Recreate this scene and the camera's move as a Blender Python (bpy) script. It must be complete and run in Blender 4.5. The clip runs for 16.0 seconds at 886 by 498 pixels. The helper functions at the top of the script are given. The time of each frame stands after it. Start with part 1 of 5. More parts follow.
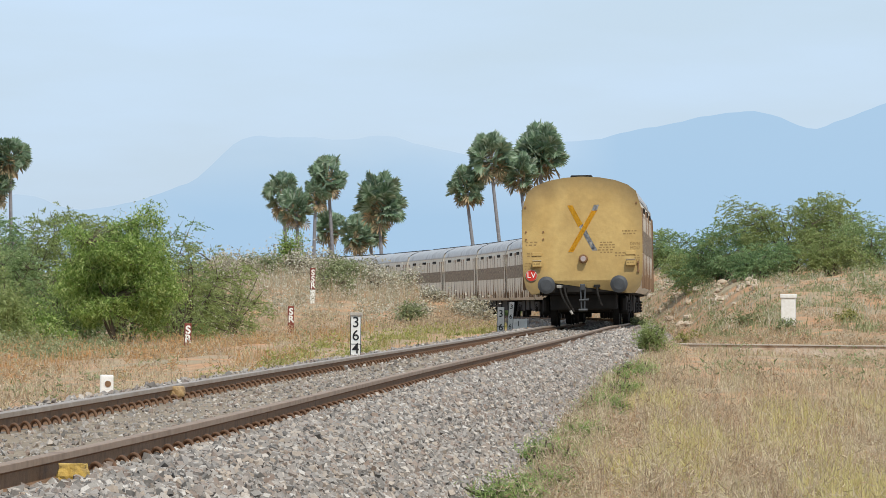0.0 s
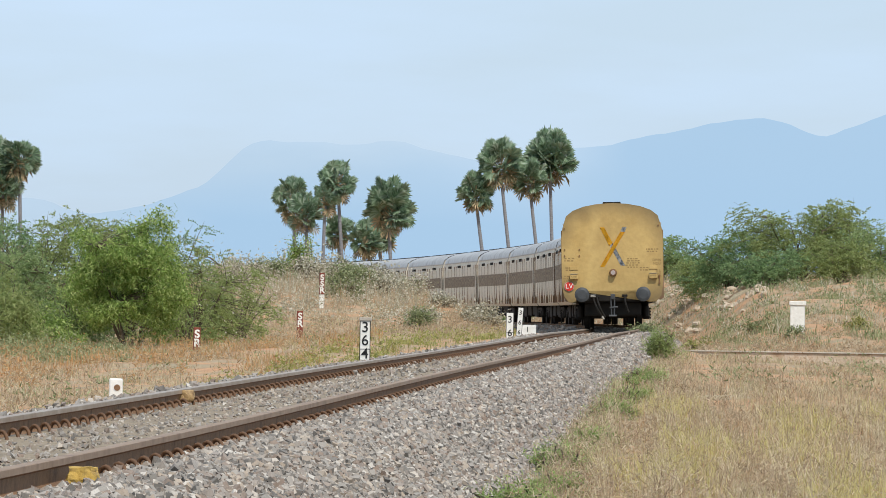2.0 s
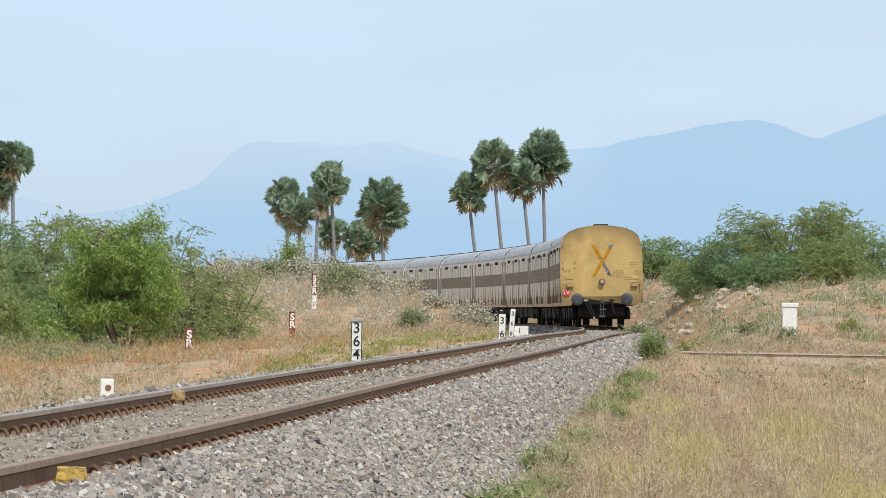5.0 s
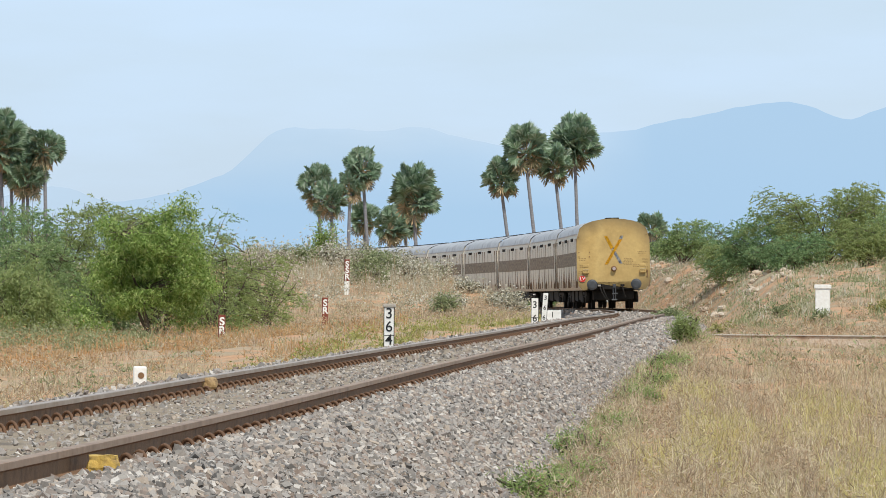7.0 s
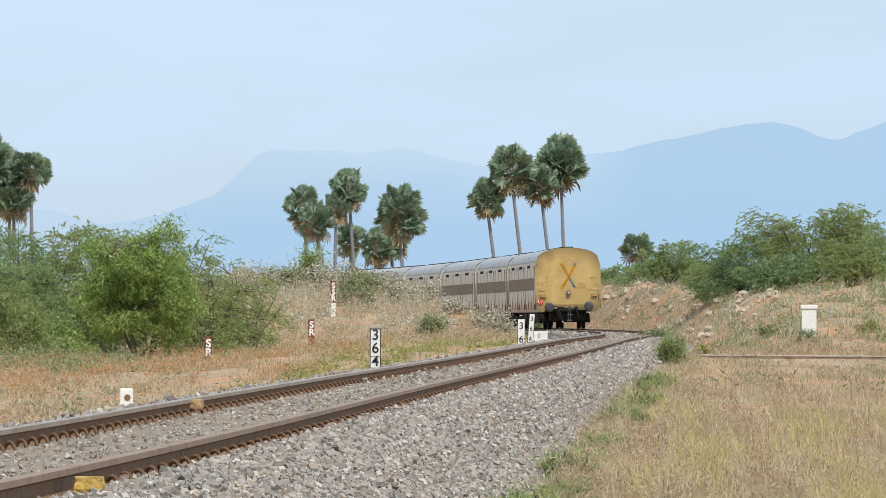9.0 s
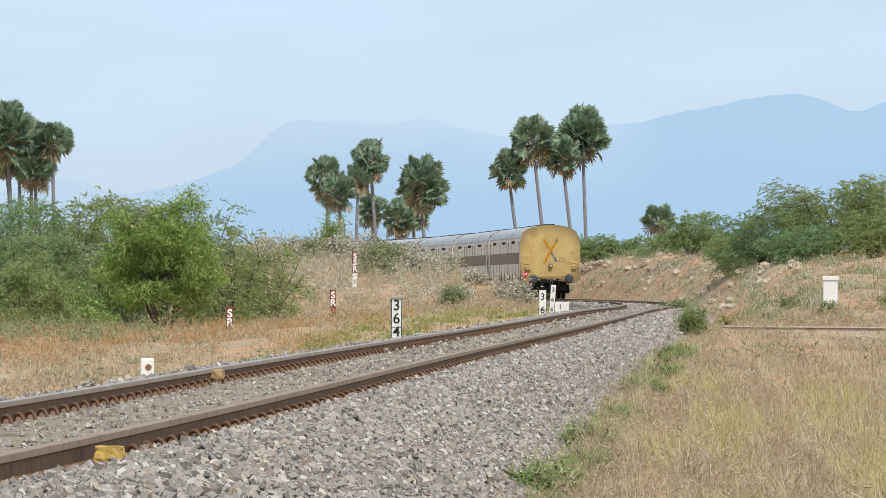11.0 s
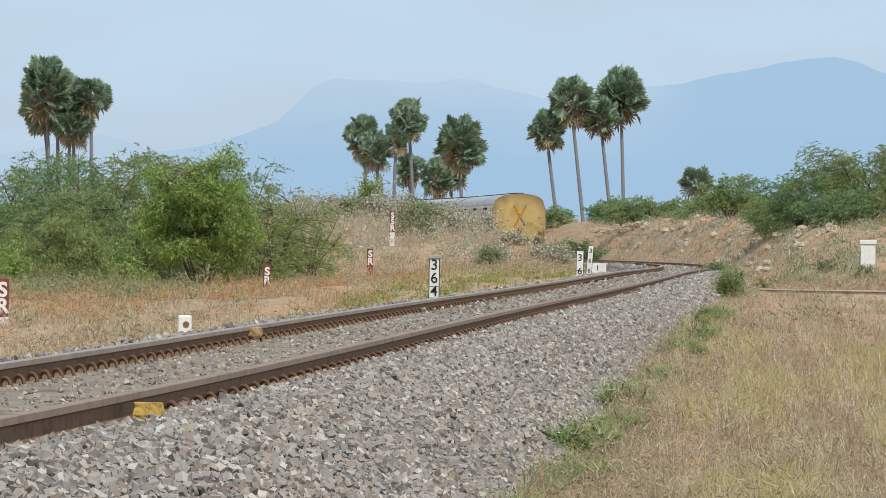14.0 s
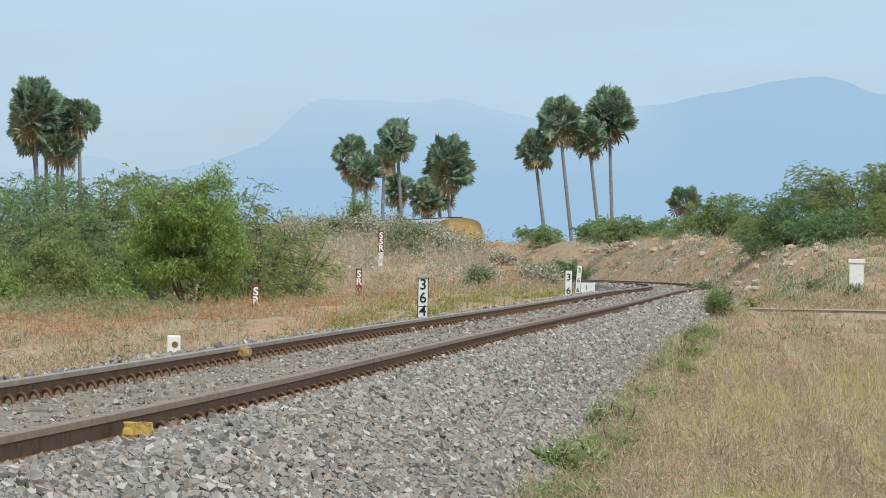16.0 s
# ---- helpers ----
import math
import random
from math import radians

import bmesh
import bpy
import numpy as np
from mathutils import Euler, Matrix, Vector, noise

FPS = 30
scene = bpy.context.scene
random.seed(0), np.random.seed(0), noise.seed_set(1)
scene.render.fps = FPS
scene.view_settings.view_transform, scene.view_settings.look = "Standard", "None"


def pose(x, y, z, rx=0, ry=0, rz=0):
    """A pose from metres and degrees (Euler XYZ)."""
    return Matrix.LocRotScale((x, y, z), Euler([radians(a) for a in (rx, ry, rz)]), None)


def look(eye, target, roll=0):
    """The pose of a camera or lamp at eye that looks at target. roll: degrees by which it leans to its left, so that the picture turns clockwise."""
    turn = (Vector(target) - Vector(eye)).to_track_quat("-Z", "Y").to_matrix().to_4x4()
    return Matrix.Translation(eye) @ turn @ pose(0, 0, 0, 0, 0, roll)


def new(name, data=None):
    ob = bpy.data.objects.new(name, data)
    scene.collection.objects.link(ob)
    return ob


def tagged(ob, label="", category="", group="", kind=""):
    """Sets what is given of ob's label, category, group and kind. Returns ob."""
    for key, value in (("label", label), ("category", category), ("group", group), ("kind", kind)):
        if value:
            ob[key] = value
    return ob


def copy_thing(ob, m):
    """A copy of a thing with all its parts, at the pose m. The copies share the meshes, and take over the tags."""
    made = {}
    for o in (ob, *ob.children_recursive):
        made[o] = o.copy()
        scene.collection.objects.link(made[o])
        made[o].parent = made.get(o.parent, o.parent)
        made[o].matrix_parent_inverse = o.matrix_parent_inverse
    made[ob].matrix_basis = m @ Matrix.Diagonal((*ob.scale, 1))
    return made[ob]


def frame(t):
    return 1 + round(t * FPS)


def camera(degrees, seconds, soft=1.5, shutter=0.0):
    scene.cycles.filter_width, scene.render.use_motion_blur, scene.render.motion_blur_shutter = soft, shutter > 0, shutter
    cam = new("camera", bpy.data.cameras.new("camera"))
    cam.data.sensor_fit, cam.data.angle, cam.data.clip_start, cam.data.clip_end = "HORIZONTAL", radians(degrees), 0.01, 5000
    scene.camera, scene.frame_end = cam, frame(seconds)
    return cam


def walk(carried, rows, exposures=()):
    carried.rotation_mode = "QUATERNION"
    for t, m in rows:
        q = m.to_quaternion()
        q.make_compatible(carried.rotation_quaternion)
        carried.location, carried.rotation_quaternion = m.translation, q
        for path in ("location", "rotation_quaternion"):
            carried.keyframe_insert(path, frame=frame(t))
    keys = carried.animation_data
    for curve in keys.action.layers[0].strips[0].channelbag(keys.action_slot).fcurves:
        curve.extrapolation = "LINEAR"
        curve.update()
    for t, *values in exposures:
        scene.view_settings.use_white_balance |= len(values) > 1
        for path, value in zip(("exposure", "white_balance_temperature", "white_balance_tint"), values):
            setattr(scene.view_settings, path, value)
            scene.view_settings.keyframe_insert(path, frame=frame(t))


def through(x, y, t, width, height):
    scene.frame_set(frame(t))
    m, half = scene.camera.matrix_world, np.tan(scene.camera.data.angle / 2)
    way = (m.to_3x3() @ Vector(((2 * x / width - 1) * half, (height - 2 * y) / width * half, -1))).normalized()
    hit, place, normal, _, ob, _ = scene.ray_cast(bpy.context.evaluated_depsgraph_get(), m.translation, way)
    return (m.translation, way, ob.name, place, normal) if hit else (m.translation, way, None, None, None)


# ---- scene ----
cam = camera(8.966, 16.0, soft=0.72)
SIGHT = [  # seconds, yaw to the right, pitch, roll in degrees, eye x, eye z in metres
    (0.0, 0.8156, 0.5398, 0.609, -0.027, 0.011),
    (0.5, 0.7393, 0.5236, 0.904, -0.035, 0.013),
    (1.0, 0.6699, 0.5025, 0.867, -0.036, 0.018),
    (1.5, 0.6794, 0.6362, 0.794, -0.041, 0.012),
    (2.0, 0.7231, 0.5944, 0.907, -0.038, 0.009),
    (2.5, 0.7896, 0.6609, 1.109, -0.031, 0.004),
    (3.0, 0.7687, 0.5459, 1.318, -0.027, 0.006),
    (5.5, 0.7125, 0.612, 0.906, -0.012, 0.008),
    (6.0, 0.5573, 0.5816, 0.836, -0.008, 0.007),
    (6.5, 0.4944, 0.4917, 0.72, -0.001, 0.005),
    (7.0, 0.4629, 0.4476, 0.512, 0.0, 0.009),
    (7.5, 0.5295, 0.5586, 0.638, 0.001, 0.008),
    (8.0, 0.6048, 0.6833, 0.452, 0.004, 0.006),
    (10.5, 0.5898, 0.5092, 0.319, 0.006, 0.004),
    (11.0, 0.381, 0.3679, 0.48, 0.011, 0.002),
    (11.5, 0.2178, 0.1819, 0.473, 0.004, 0.001),
    (12.0, 0.086, 0.1956, 0.353, 0.001, -0.004),
    (12.5, 0.0203, 0.1454, 0.504, -0.007, -0.0),
    (13.0, 0.0518, 0.1411, 0.744, -0.012, -0.003),
    (13.5, 0.0833, 0.021, 0.994, -0.013, -0.001),
    (14.0, 0.0117, -0.0438, 1.044, -0.008, 0.001),
    (14.5, -0.0, -0.0745, 0.764, 0.0, 0.0),
    (15.0, 0.0431, 0.1618, 0.738, -0.0, -0.0),
    (15.5, 0.139, 0.2328, 0.901, -0.006, -0.003),
    (16.0, 0.1243, 0.1607, 0.941, -0.011, -0.004),
]


def sight(yaw, pitch, roll, ex, ez):
    a, b = radians(yaw), radians(pitch)
    way = Vector((math.sin(a) * math.cos(b), math.cos(a) * math.cos(b), math.sin(b)))
    eye = Vector((ex, 0, ez))
    return look(eye, eye + way * 100, roll)


walk(cam, [(row[0], sight(*row[1:])) for row in SIGHT], exposures=[(0.0, 0.03, 6500, 10), (5.5, 0.09, 6500, 10), (8.0, 0.09, 6500, 10), (11.0, 0.1, 6500, 10), (12.5, 0.04, 6500, 10), (14.2, -0.10, 6400, 9), (15.0, -0.11, 6250, 6), (16.0, -0.12, 6250, 6)])

# ---- light ----
SUN_ELEV, SUN_AZ = 52.0, 160.0  # azimuth clockwise from +y
world = bpy.data.worlds.new("sky")
scene.world = world
world.use_nodes = True
wn, wl = world.node_tree.nodes, world.node_tree.links
wn.clear()
sky = wn.new("ShaderNodeTexSky")
sky.sky_type, sky.sun_disc = "NISHITA", False
sky.sun_elevation, sky.sun_rotation = radians(SUN_ELEV), radians(SUN_AZ)
sky.air_density, sky.dust_density, sky.ozone_density = 1.0, 1.2, 2.0
coord = wn.new("ShaderNodeTexCoord")
mapping = wn.new("ShaderNodeMapping")
mapping.inputs["Scale"].default_value = (9, 9, 42)
clouds = wn.new("ShaderNodeTexNoise")
clouds.inputs["Scale"].default_value, clouds.inputs["Detail"].default_value = 1.6, 7
ramp = wn.new("ShaderNodeValToRGB")
ramp.color_ramp.elements[0].position, ramp.color_ramp.elements[1].position = 0.38, 0.72
ramp.color_ramp.elements[0].color = (0.78, 0.78, 0.78, 1)
ramp.color_ramp.elements[1].color = (1, 1, 1, 1)
veil = wn.new("ShaderNodeMixRGB")
veil.inputs[2].default_value = (5.9, 7.5, 9.3, 1)
out = wn.new("ShaderNodeOutputWorld")
back = wn.new("ShaderNodeBackground")
back.inputs["Strength"].default_value = 0.10
wl.new(coord.outputs["Generated"], mapping.inputs["Vector"])
wl.new(mapping.outputs[0], clouds.inputs["Vector"])
wl.new(clouds.outputs["Fac"], ramp.inputs[0])
wl.new(ramp.outputs[0], veil.inputs[0])
wl.new(sky.outputs[0], veil.inputs[1])
wl.new(veil.outputs[0], back.inputs["Color"])
wl.new(back.outputs[0], out.inputs["Surface"])
sun = new("sun", bpy.data.lights.new("sun", "SUN"))
sun.data.energy, sun.data.angle, sun.data.color = 3.2, radians(0.53), (1.0, 0.94, 0.84)
to_sun = Vector((math.sin(radians(SUN_AZ)) * math.cos(radians(SUN_ELEV)), math.cos(radians(SUN_AZ)) * math.cos(radians(SUN_ELEV)), math.sin(radians(SUN_ELEV))))
sun.matrix_world = look(to_sun * 50, (0, 0, 0))


# ---- materials ----
def material(name, colours, rough=0.8, metal=0.0, scale=4.0, detail=8, fine=0.0, bump=0.0, bump_scale=30.0, by="noise", spec=0.3, stretch=(1, 1, 1), through=0.0):
    """Colour by a noise (or by each piece's random value) over a ramp of colours, with a finer grain, and relief."""
    m = bpy.data.materials.new(name)
    m.use_nodes = True
    n, l = m.node_tree.nodes, m.node_tree.links
    shader = n["Principled BSDF"]
    shader.inputs["Roughness"].default_value, shader.inputs["Metallic"].default_value = rough, metal
    shader.inputs["Specular IOR Level"].default_value = spec
    tc, mp = n.new("ShaderNodeTexCoord"), n.new("ShaderNodeMapping")
    mp.inputs["Scale"].default_value = stretch
    l.new(tc.outputs["Object"], mp.inputs["Vector"])
    rp = n.new("ShaderNodeValToRGB")
    while len(rp.color_ramp.elements) < len(colours):
        rp.color_ramp.elements.new(0.5)
    for i, c in enumerate(colours):
        k = i / max(1, len(colours) - 1)
        rp.color_ramp.elements[i].position = k if by != "noise" else 0.28 + 0.44 * k
        rp.color_ramp.elements[i].color = (*c, 1)
    if by == "noise":
        tx = n.new("ShaderNodeTexNoise")
        tx.inputs["Scale"].default_value, tx.inputs["Detail"].default_value = scale, detail
        l.new(mp.outputs[0], tx.inputs["Vector"])
        l.new(tx.outputs["Fac"], rp.inputs[0])
    elif by == "island":
        g = n.new("ShaderNodeNewGeometry")
        l.new(g.outputs["Random Per Island"], rp.inputs[0])
    else:
        g = n.new("ShaderNodeObjectInfo")
        l.new(g.outputs["Random"], rp.inputs[0])
    colour = rp.outputs[0]
    if fine:
        tf = n.new("ShaderNodeTexNoise")
        tf.inputs["Scale"].default_value, tf.inputs["Detail"].default_value = scale * 9, 6
        l.new(mp.outputs[0], tf.inputs["Vector"])
        mr = n.new("ShaderNodeMapRange")
        mr.inputs[3].default_value, mr.inputs[4].default_value = 1 - fine, 1 + fine
        l.new(tf.outputs["Fac"], mr.inputs[0])
        mul = n.new("ShaderNodeVectorMath")
        mul.operation = "SCALE"
        l.new(colour, mul.inputs[0])
        l.new(mr.outputs[0], mul.inputs["Scale"])
        colour = mul.outputs[0]
    l.new(colour, shader.inputs["Base Color"])
    if bump:
        tb, bp = n.new("ShaderNodeTexNoise"), n.new("ShaderNodeBump")
        tb.inputs["Scale"].default_value, tb.inputs["Detail"].default_value = bump_scale, 5
        bp.inputs["Strength"].default_value, bp.inputs["Distance"].default_value = bump, 0.6 / bump_scale
        l.new(mp.outputs[0], tb.inputs["Vector"])
        l.new(tb.outputs["Fac"], bp.inputs["Height"])
        l.new(bp.outputs[0], shader.inputs["Normal"])
    if through:
        tr, mx = n.new("ShaderNodeBsdfTranslucent"), n.new("ShaderNodeMixShader")
        mx.inputs[0].default_value = through
        l.new(colour, tr.inputs["Color"])
        l.new(shader.outputs[0], mx.inputs[1])
        l.new(tr.outputs[0], mx.inputs[2])
        l.new(mx.outputs[0], n["Material Output"].inputs["Surface"])
    return m


EARTH = material("dry_earth", [(0.27, 0.19, 0.11), (0.42, 0.25, 0.135), (0.36, 0.28, 0.18), (0.50, 0.27, 0.14), (0.33, 0.26, 0.165), (0.40, 0.33, 0.22)], 0.95, scale=0.35, fine=0.45, bump=0.6, bump_scale=6)
STONE = material("ballast_stone", [(0.12, 0.108, 0.095), (0.27, 0.243, 0.216), (0.34, 0.304, 0.268), (0.25, 0.186, 0.145), (0.31, 0.282, 0.255), (0.37, 0.297, 0.23), (0.52, 0.475, 0.42), (0.19, 0.172, 0.152)], 0.9, by="island", scale=12, fine=0.25)
# bed is darker than the stones: shade in their gaps put into its colour
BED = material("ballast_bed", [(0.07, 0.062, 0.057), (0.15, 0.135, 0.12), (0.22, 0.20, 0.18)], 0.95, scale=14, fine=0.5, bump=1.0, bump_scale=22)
CRIB = material("dusty_crib", [(0.185, 0.142, 0.10), (0.295, 0.234, 0.165), (0.145, 0.117, 0.088)], 0.95, scale=2.5, fine=0.3, bump=0.7, bump_scale=18)
RUST = material("rusty_steel", [(0.105, 0.058, 0.031), (0.23, 0.128, 0.064), (0.165, 0.09, 0.046)], 0.75, scale=6, fine=0.3, bump=0.3, bump_scale=60)
CLIP_RUST = material("dark_rusty_spring_steel", [(0.075, 0.042, 0.026), (0.16, 0.088, 0.05), (0.11, 0.062, 0.038)], 0.8, scale=9, fine=0.3)
HEAD = material("polished_rail_head", [(0.32, 0.22, 0.145), (0.46, 0.37, 0.29)], 0.42, 0.4, scale=3, fine=0.2)
HEAD_BROWN = material("rust_filmed_rail_head", [(0.20, 0.125, 0.08), (0.32, 0.22, 0.15), (0.26, 0.17, 0.11)], 0.6, 0.15, scale=3, fine=0.25)
CONCRETE = material("sleeper_concrete", [(0.34, 0.30, 0.25), (0.46, 0.42, 0.36)], 0.9, scale=5, fine=0.3, bump=0.4)
YELLOW_STONE = material("yellow_painted_stone", [(0.40, 0.24, 0.05), (0.55, 0.36, 0.09), (0.30, 0.20, 0.08)], 0.8, scale=20, fine=0.2, bump=0.5)
WHITE = material("whitewash", [(0.70, 0.68, 0.62), (0.82, 0.81, 0.77)], 0.85, scale=9, fine=0.12, bump=0.3)
REDOX = material("red_oxide_paint", [(0.17, 0.045, 0.03), (0.25, 0.07, 0.045)], 0.8, scale=12, fine=0.2)
BLACK = material("black_paint", [(0.015, 0.015, 0.015), (0.03, 0.03, 0.03)], 0.7, scale=20)


def mesh_from(name, verts, faces, mats=(), smooth=False, index=None):
    """A mesh from numpy arrays of vertices and of equal-sided faces."""
    verts, faces = np.asarray(verts, float), np.asarray(faces, np.int32)
    me = bpy.data.meshes.new(name)
    k = faces.shape[1]
    me.vertices.add(len(verts)), me.loops.add(faces.size), me.polygons.add(len(faces))
    me.vertices.foreach_set("co", verts.ravel())
    me.loops.foreach_set("vertex_index", faces.ravel())
    me.polygons.foreach_set("loop_start", np.arange(0, faces.size, k, dtype=np.int32))
    for m in mats:
        me.materials.append(m)
    if index is not None:
        me.polygons.foreach_set("material_index", np.asarray(index, np.int32))
    me.polygons.foreach_set("use_smooth", np.full(len(faces), smooth))
    me.update(calc_edges=True)
    return me


def unit(v):
    return v / np.maximum(np.linalg.norm(v, axis=-1, keepdims=True), 1e-9)


def part(name, bm, mat, parent=None, label="", smooth=False):
    """Links a bmesh as one mesh object under a thing or a part."""
    me = bpy.data.meshes.new(name)
    bm.to_mesh(me)
    bm.free()
    for m in mat if isinstance(mat, (list, tuple)) else [mat]:
        me.materials.append(m)
    if smooth:
        me.polygons.foreach_set("use_smooth", np.full(len(me.polygons), True))
    ob = new(name, me)
    ob.parent = parent
    return tagged(ob, label) if label else ob


def box(bm, lo, hi, bevel=0.0, m=None):
    c = [(a + b) / 2 for a, b in zip(lo, hi)]
    d = [b - a for a, b in zip(lo, hi)]
    r = bmesh.ops.create_cube(bm, size=1, matrix=(m or Matrix()) @ Matrix.Translation(c) @ Matrix.Diagonal((*d, 1)))
    if bevel:
        es = list({e for v in r["verts"] for e in v.link_edges})
        bmesh.ops.bevel(bm, geom=es, offset=bevel, segments=2, affect="EDGES", profile=0.5)
    return bm


def rod(bm, a, b, r0, r1=None, n=8):
    a, b = Vector(a), Vector(b)
    turn = (b - a).to_track_quat("Z", "Y").to_matrix().to_4x4()
    bmesh.ops.create_cone(bm, cap_ends=True, segments=n, radius1=r0, radius2=r0 if r1 is None else r1, depth=(b - a).length, matrix=Matrix.Translation((a + b) / 2) @ turn)
    return bm


def thing(name, label, category, group="", kind="", m=None):
    ob = tagged(new(name), label, category, group, kind)
    if m is not None:
        ob.matrix_basis = m
    return ob


# ---- the line of the track ----
KNOTS = [0, 44.44, 88.89, 133.33, 177.78, 244.44, 311.11, 511.11]
BENDS = [0.002386, -0.000362, 0.000251, -0.000058, 0.000776, 0.000975, 0.000862, 0.000525]
RISES = [(0, 0.0), (66.67, 0.150), (133.33, 0.292), (200, 0.272), (311.11, 0.158), (370, 0.0), (900, 0.0)]
STEP = 0.5
S = np.arange(-60, 900, STEP)
TURN = np.interp(S, KNOTS, BENDS)
TURN[S < 0] = 0
HEADING = np.cumsum(TURN) * STEP
HEADING += radians(-6.4286) - HEADING[np.searchsorted(S, 0)]
TX = np.cumsum(-np.sin(HEADING)) * STEP
TY = np.cumsum(np.cos(HEADING)) * STEP
TX += -4.232 - TX[np.searchsorted(S, 0)]
TY += 11.794 - TY[np.searchsorted(S, 0)]
TZ = -0.866 + np.interp(S, [r[0] for r in RISES], [r[1] for r in RISES])
CANT = 0.03  # the outer rail lies higher by this much
GAUGE = 1.746


def at(s, n=0.0, dz=0.0):
    """A point n metres to the right of the track's middle, dz over the rails, at s metres along it."""
    a = np.interp(s, S, HEADING)
    return np.stack([np.interp(s, S, TX) + np.cos(a) * n, np.interp(s, S, TY) + np.sin(a) * n, np.interp(s, S, TZ) + dz + 0 * np.asarray(n)], -1)


def beside(x, y):
    """How far along the track and how far to its right a point lies."""
    s = np.interp(y, TY[:1500], S[:1500])
    for _ in range(3):
        a = np.interp(s, S, HEADING)
        dx, dy = x - np.interp(s, S, TX), y - np.interp(s, S, TY)
        s = s + dx * -np.sin(a) + dy * np.cos(a)
    a = np.interp(s, S, HEADING)
    return s, (x - np.interp(s, S, TX)) * np.cos(a) + (y - np.interp(s, S, TY)) * np.sin(a)


def ease(x, lo, hi):
    t = np.clip((x - lo) / (hi - lo), 0, 1)
    return t * t * (3 - 2 * t)


def rough(x, y):
    return 0.05 * np.sin(x * 1.3 + 0.4 * y) + 0.04 * np.sin(0.7 * x - 0.9 * y + 1) + 0.05 * np.sin(0.23 * x + 0.31 * y) + 0.02 * np.sin(3.1 * x + 1.7 * y)


def ground(x, y):
    """The height of the ground."""
    x, y = np.asarray(x, float), np.asarray(y, float)
    s, n = beside(x, np.clip(y, -40, 600))
    base = np.interp(s, S, TZ) - 0.78
    left = ease(-n, 3, 40) * 0.15 * -1
    mound = ease(y, 178, 238) * (1 - ease(y, 282, 345)) * (1.25 * ease(-n, 3.2, 6.4) + 1.1 * ease(-n, 5.5, 12))
    bank = ease(y, 145, 262) * (1 - ease(y, 420, 600)) * (2.5 * ease(n, 2.9, 7.4) + 0.5 * ease(n, 6, 14) + 0.5 * ease(y, 255, 330) * ease(n, 3.2, 6.5))
    berm = ease(y, 84, 132) * (1 - ease(y, 200, 240)) * 0.52 * ease(-n, 1.7, 2.7) * (1 - 0.75 * ease(-n, 4.5, 9.5))
    verge = 0.30 * ease(y, 36, 100) * (1 - ease(y, 150, 200)) * ease(n, 1.1, 1.95) * (1 - 0.55 * ease(n, 3, 7))
    ditch = -0.28 * ease(y, 128, 140) * (1 - ease(y, 149.6, 150.4)) * ease(n, 2.6, 4)
    z = base + ditch + left + berm + verge + mound + bank + rough(x, y) * ease(np.abs(n), 1.8, 5) * np.clip(1 + 0.8 * (mound + bank), 1, 2.2)
    return z + (-1.7 - z) * ease(y, 500, 800)


def place(px, dist, up=0.0):
    """A point on the ground dist metres off, seen px thousandths to the right of the straight-ahead line."""
    x = px * dist / 1000
    return Vector((x, dist, float(ground(x, dist)) + up))


# ---- ground ----
rows_y = np.concatenate([np.linspace(-400, 8, 24), np.arange(9, 60, 0.9), np.arange(60, 140, 1.2), np.arange(140, 340, 1.6), np.geomspace(341, 4700, 70)])
cols = np.concatenate([-np.geomspace(40, 0.13, 26), np.linspace(-0.12, 0.12, 130), np.geomspace(0.13, 40, 26)])
GX = cols[None, :] * np.maximum(np.abs(rows_y), 24)[:, None]
GX = np.clip(GX, -5000, 5000)
GY = np.repeat(rows_y[:, None], len(cols), 1)
GZ = ground(GX, GY)
grid = np.arange(GX.size).reshape(GX.shape)
quads = np.stack([grid[:-1, :-1], grid[:-1, 1:], grid[1:, 1:], grid[1:, :-1]], -1).reshape(-1, 4)
tagged(new("ground", mesh_from("ground", np.stack([GX, GY, GZ], -1).reshape(-1, 3), quads, [EARTH], True)), "dry orange-brown earth with sparse dead grass", "ground", kind="structure")


# ---- track ----
def sweep(profile, s, n0, name, mats, pick, closed=True, dz=0.0, cant=0.0):
    """A profile of (sideways, up) swept along the track, n0 metres from its middle."""
    P = np.array(profile)
    rings = np.stack([at(s, n0 + a, dz + cant + b) for a, b in P], 1)
    k = len(P)
    g = np.arange(len(s) * k).reshape(len(s), k)
    nx = np.roll(g, -1, 1) if closed else g[:, 1:]
    g0 = g if closed else g[:, :-1]
    f = np.stack([g0[:-1], nx[:-1], nx[1:], g0[1:]], -1)
    idx = np.broadcast_to(np.array(pick), f.shape[:2])
    return mesh_from(name, rings.reshape(-1, 3), f.reshape(-1, 4), mats, False, idx.ravel())


